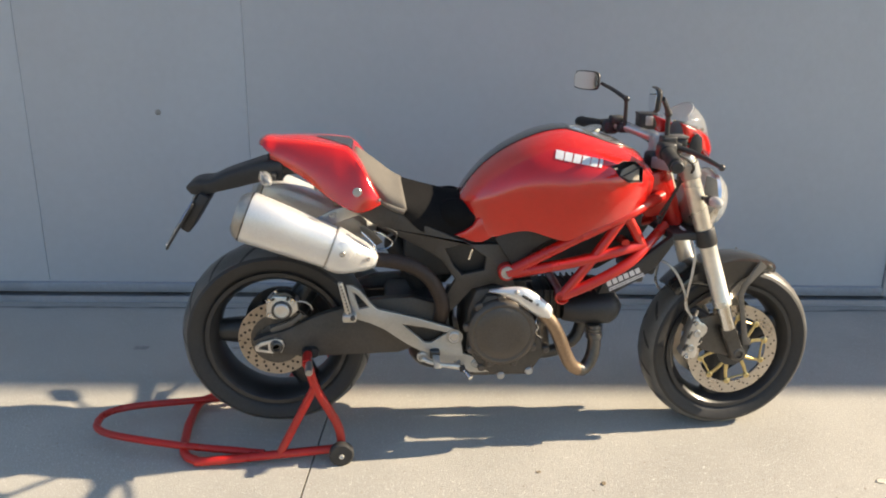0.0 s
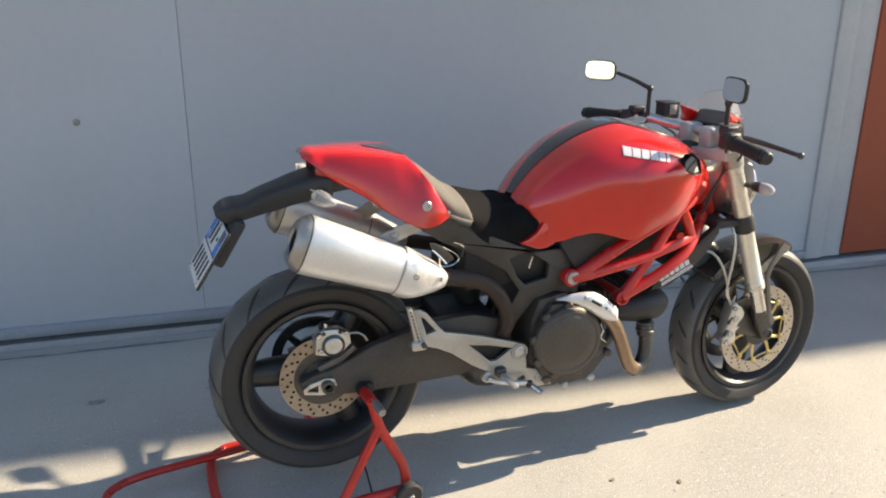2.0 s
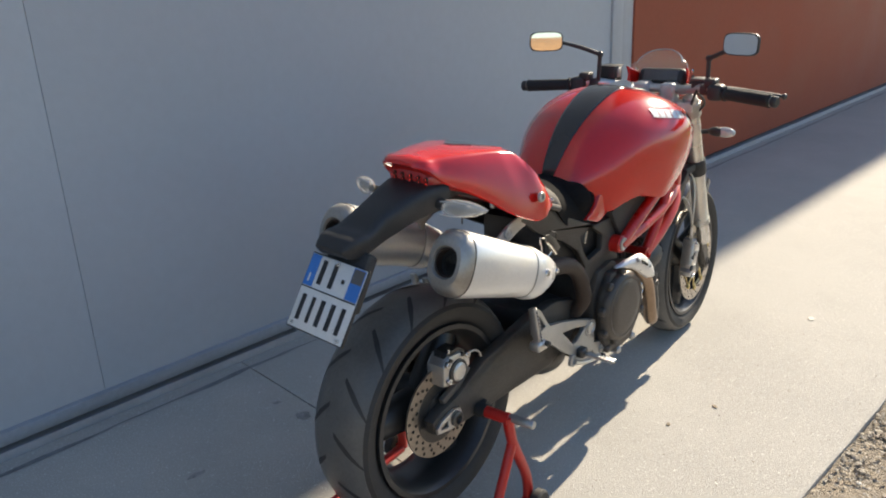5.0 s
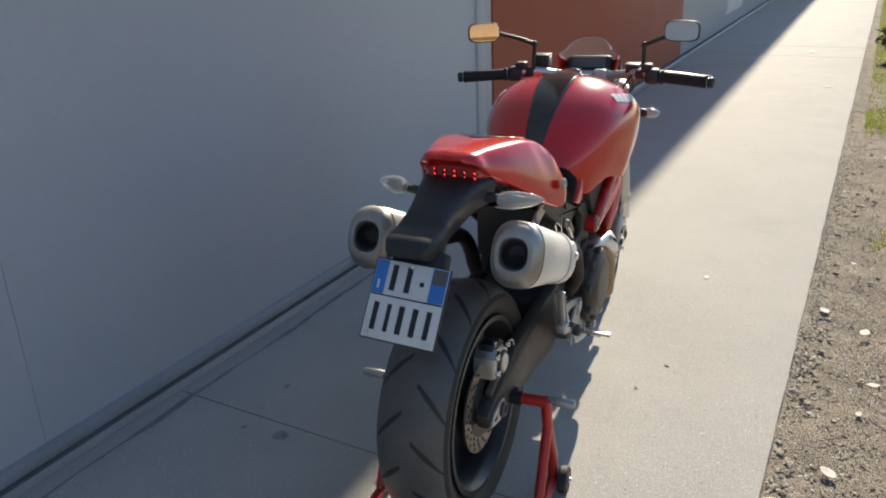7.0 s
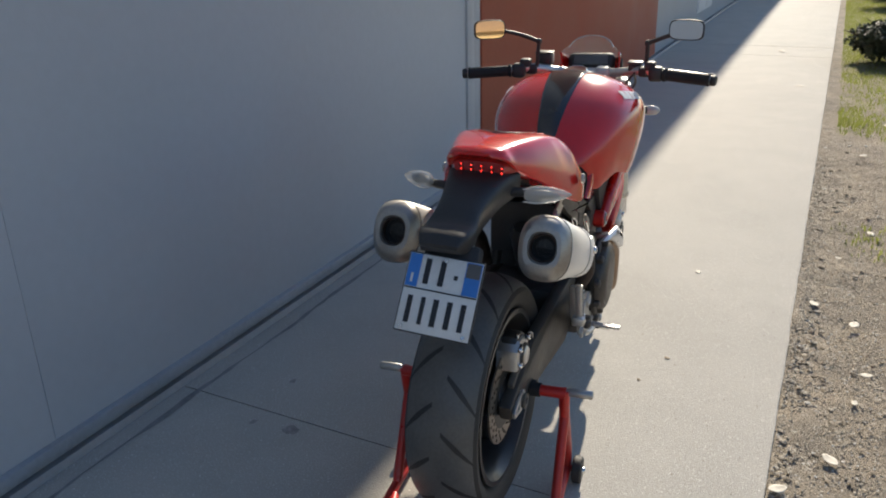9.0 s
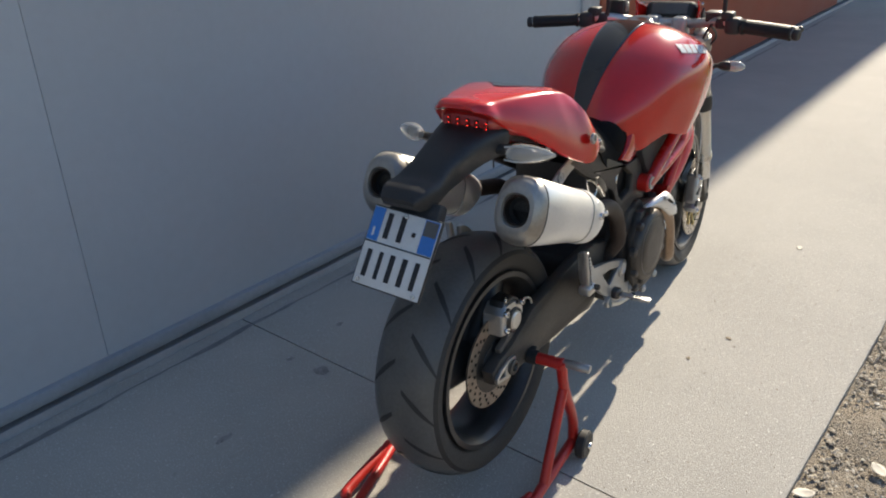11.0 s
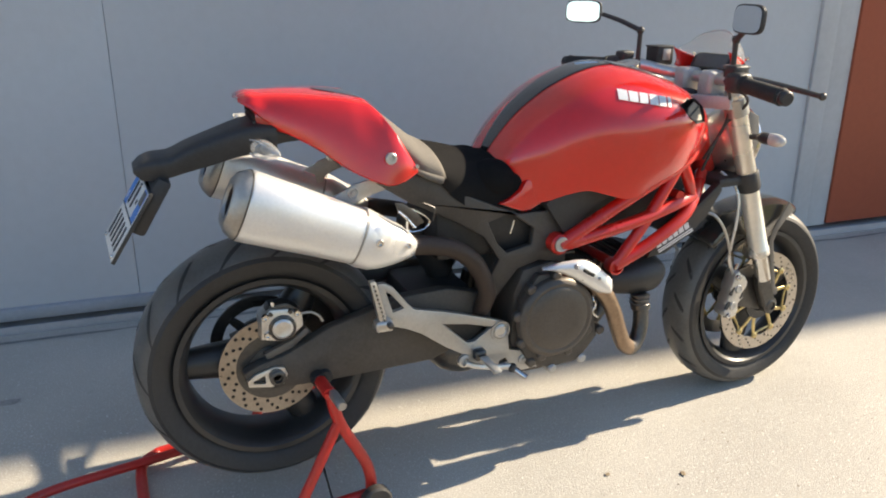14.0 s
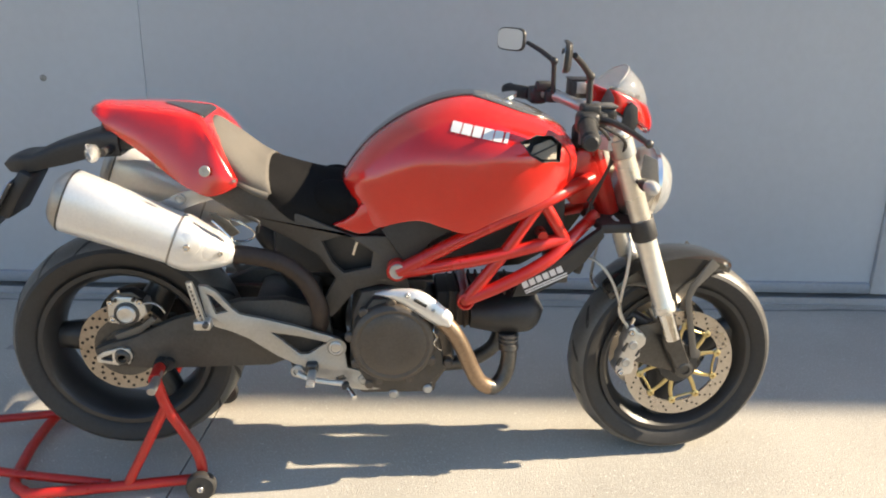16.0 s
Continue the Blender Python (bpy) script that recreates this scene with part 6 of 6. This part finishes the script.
def dry_leaf(x, y, z, size, turn, seed, mat=DRY):
    """One curled dry leaf with a midrib."""
    rng = random.Random(seed)
    bm = bmesh.new()
    rows = []
    bend = rng.uniform(0.15, 0.4)
    for i in range(9):
        u = i / 8
        w = 0.33 * math.sin(math.pi * min(0.98, u * 0.97 + 0.02)) ** 0.75
        rows.append([bm.verts.new((size * (u - 0.5), size * w * q, size * (bend * (u - 0.5) ** 2 + 0.12 * abs(q) * w + rng.uniform(0, 0.02)))) for q in (-1, -0.5, 0, 0.5, 1)])
    skin(bm, rows, caps=False, closed=False)
    ob = finish("dry_leaf", bm, mat)
    ob.modifiers.new("thickness", "SOLIDIFY").thickness = 0.0006
    ob.matrix_basis = pose(x, y, z, 0, 0, turn)
    return tagged(ob, "curled pale dry leaf lying on the ground" if mat is DRY else "small brown dry leaf lying on the concrete", "leaf", "fallen leaves")


for k, (x, y, z, s, a) in enumerate(((1.642, -0.859, -0.012, 0.05, 30), (1.492, -0.993, -0.014, 0.055, -20), (0.552, -0.861, -0.012, 0.055, 40), (1.803, -0.398, 0.001, 0.035, 10), (0.975, -0.362, 0.001, 0.022, 60),
                                     (0.795, -0.292, 0.001, 0.018, 20), (6.79, -0.92, 0.001, 0.07, 80), (9.3, -0.77, 0.001, 0.12, 10), (1.1, -1.0, -0.014, 0.04, 100), (2.6, -1.15, -0.014, 0.05, 15),
                                     (3.1, -1.4, -0.014, 0.06, 70), (4.2, -1.25, -0.012, 0.06, 130), (2.2, -0.98, -0.012, 0.03, 50), (5.2, -1.5, -0.012, 0.07, 10), (0.9, -0.95, -0.014, 0.03, 160))):
    dry_leaf(x, y, z, s, a, 40 + k, BROWNLEAF if k in (4, 5) else DRY)
dry_leaf(0.362, -0.722, -0.008, 0.055, 120, 77)


def blades(name, count, mat, label, place, height, rng):
    verts, faces = [], []
    for _ in range(count):
        x, y = place(rng)
        h, a, w = height * rng.uniform(0.5, 1.3), rng.uniform(0, 6.28), 0.004
        lean = rng.uniform(0.1, 0.7) * h
        n = len(verts)
        dx, dy = math.cos(a), math.sin(a)
        verts += [(x - w * dy, y + w * dx, -0.035), (x + w * dy, y - w * dx, -0.035), (x + lean * 0.4 * dx + w * 0.7 * dy, y + lean * 0.4 * dy - w * 0.7 * dx, h * 0.6 - 0.03), (x + lean * dx, y + lean * dy, h - 0.03)]
        faces += [(n, n + 1, n + 2), (n, n + 2, n + 3)]
    me = bpy.data.meshes.new(name)
    me.from_pydata(verts, [], faces)
    me.materials.append(mat)
    return tagged(new(name, me), label, "", "", "stuff")


def grass_place(rng):
    while True:
        x = 1.8 + 17 * rng.random() ** 1.4
        away = 0.12 + 4.5 * rng.random() ** 1.2
        y = edge_y(x) - away
        keep = 1.3 * noise.noise((x * 0.9, y * 1.3, 5)) + 0.24 * (x - 4.8) + 0.6 * min(away, 1.0) - 0.35 - 0.55 * max(0, away - 1.9) - 0.3 * max(0, x - 12)
        if keep > rng.uniform(-0.2, 0.6):
            return x, y


blades("grass", 90000, GRASS, "thin yellow-green grass on the soil", grass_place, 0.026, random.Random(8))


def bush(x, y, r, seed, tall=0.8):
    """A low bush: a few twigs and many small leaves with gaps."""
    rng = random.Random(seed)
    b = thing("bush", (x, y, -0.03), "low dark green clipped bush beside the pavement", "bush", "bushes")
    bm = bmesh.new()
    tips = []
    for k in range(16):
        a, q = rng.uniform(0, 6.28), rng.uniform(0.3, 0.95)
        tip = (x + r * q * math.cos(a), y + r * q * math.sin(a), tall * rng.uniform(0.4, 1.0))
        tips.append(tip)
        tube([(x + 0.03 * math.cos(a), y + 0.03 * math.sin(a), -0.04), (x + 0.5 * r * q * math.cos(a), y + 0.5 * r * q * math.sin(a), tip[2] * 0.6), tip], (0.012, 0.004), 5, steps=3, bm=bm)
    part("stem", bm, BARK, b)
    verts, faces = [], []
    for _ in range(11000):
        d = Vector((rng.gauss(0, 1), rng.gauss(0, 1), rng.gauss(0, 1))).normalized()
        u = rng.random() ** 0.28 * (0.82 + 0.3 * noise.noise(d * 2.2 + Vector((seed, 0, 0))))
        c = Vector((x + r * u * d.x, y + r * u * d.y, max(0.0, tall * 0.5 + tall * 0.52 * u * d.z)))
        p, q = Vector((rng.gauss(0, 1), rng.gauss(0, 1), rng.gauss(0, 1))).normalized(), d
        s = p.cross(q).normalized() if p.cross(q).length > 0.1 else Vector((1, 0, 0))
        n, l = len(verts), rng.uniform(0.02, 0.036)
        verts += [c - p * l, c + s * l * 0.5, c + p * l, c - s * l * 0.5]
        faces.append((n, n + 1, n + 2, n + 3))
    me = bpy.data.meshes.new("foliage")
    me.from_pydata(verts, [], faces)
    me.materials.append(LEAF)
    ob = under(new("foliage", me), b)
    ob["kind"] = "stuff"
    return b


bush(8.75, -2.0, 0.66, 3, 0.48)
bush(9.4, -2.5, 0.7, 4, 0.5)
bush(16.5, -3.0, 1.0, 5, 0.9)
bush(19.0, -3.4, 1.2, 6, 1.0)


def house(x, y, turn, length, high, mat, label):
    """A plain low house with a tiled roof and a row of windows."""
    h = thing("house", (x, y, 0), label, "house", "houses")
    hm = pose(x, y, 0, 0, 0, turn)

    def put(name, bm, mat, parent=h):
        bm.transform(hm)
        return part(name, bm, mat, parent)

    n = length / 2
    put("wall", block((-4, -n, -0.1), (4, n, high), 0.02), mat)
    bm = bmesh.new()
    rows = [[bm.verts.new((px, py, pz)) for px, pz in ((-4.5, high - 0.1), (0, high + 1.4), (4.5, high - 0.1), (4.5, high - 0.2), (0, high + 1.25), (-4.5, high - 0.2))] for py in (-n - 0.5, n + 0.5)]
    skin(bm, rows)
    put("roof", bm, TILE)
    count = int(length / 4.4)
    for k in range(count):
        py = (k - (count - 1) / 2) * 4.4
        w = put("window", block((3.95, py - 0.6, 0.9), (4.06, py + 0.6, 2.4), 0.01), WHITE)
        put("pane", block((4.0, py - 0.5, 1.0), (4.075, py + 0.5, 2.3), 0.005), PANE, w)
    return h


house(-60, -44, 34, 62, 3.4, OCHRE, "sunlit ochre house with tiled roof behind the pavement")
house(-38, -1.3, 0, 7.8, 7.5, BRICKISH, "sunlit brown house with tiled roof across the yard")
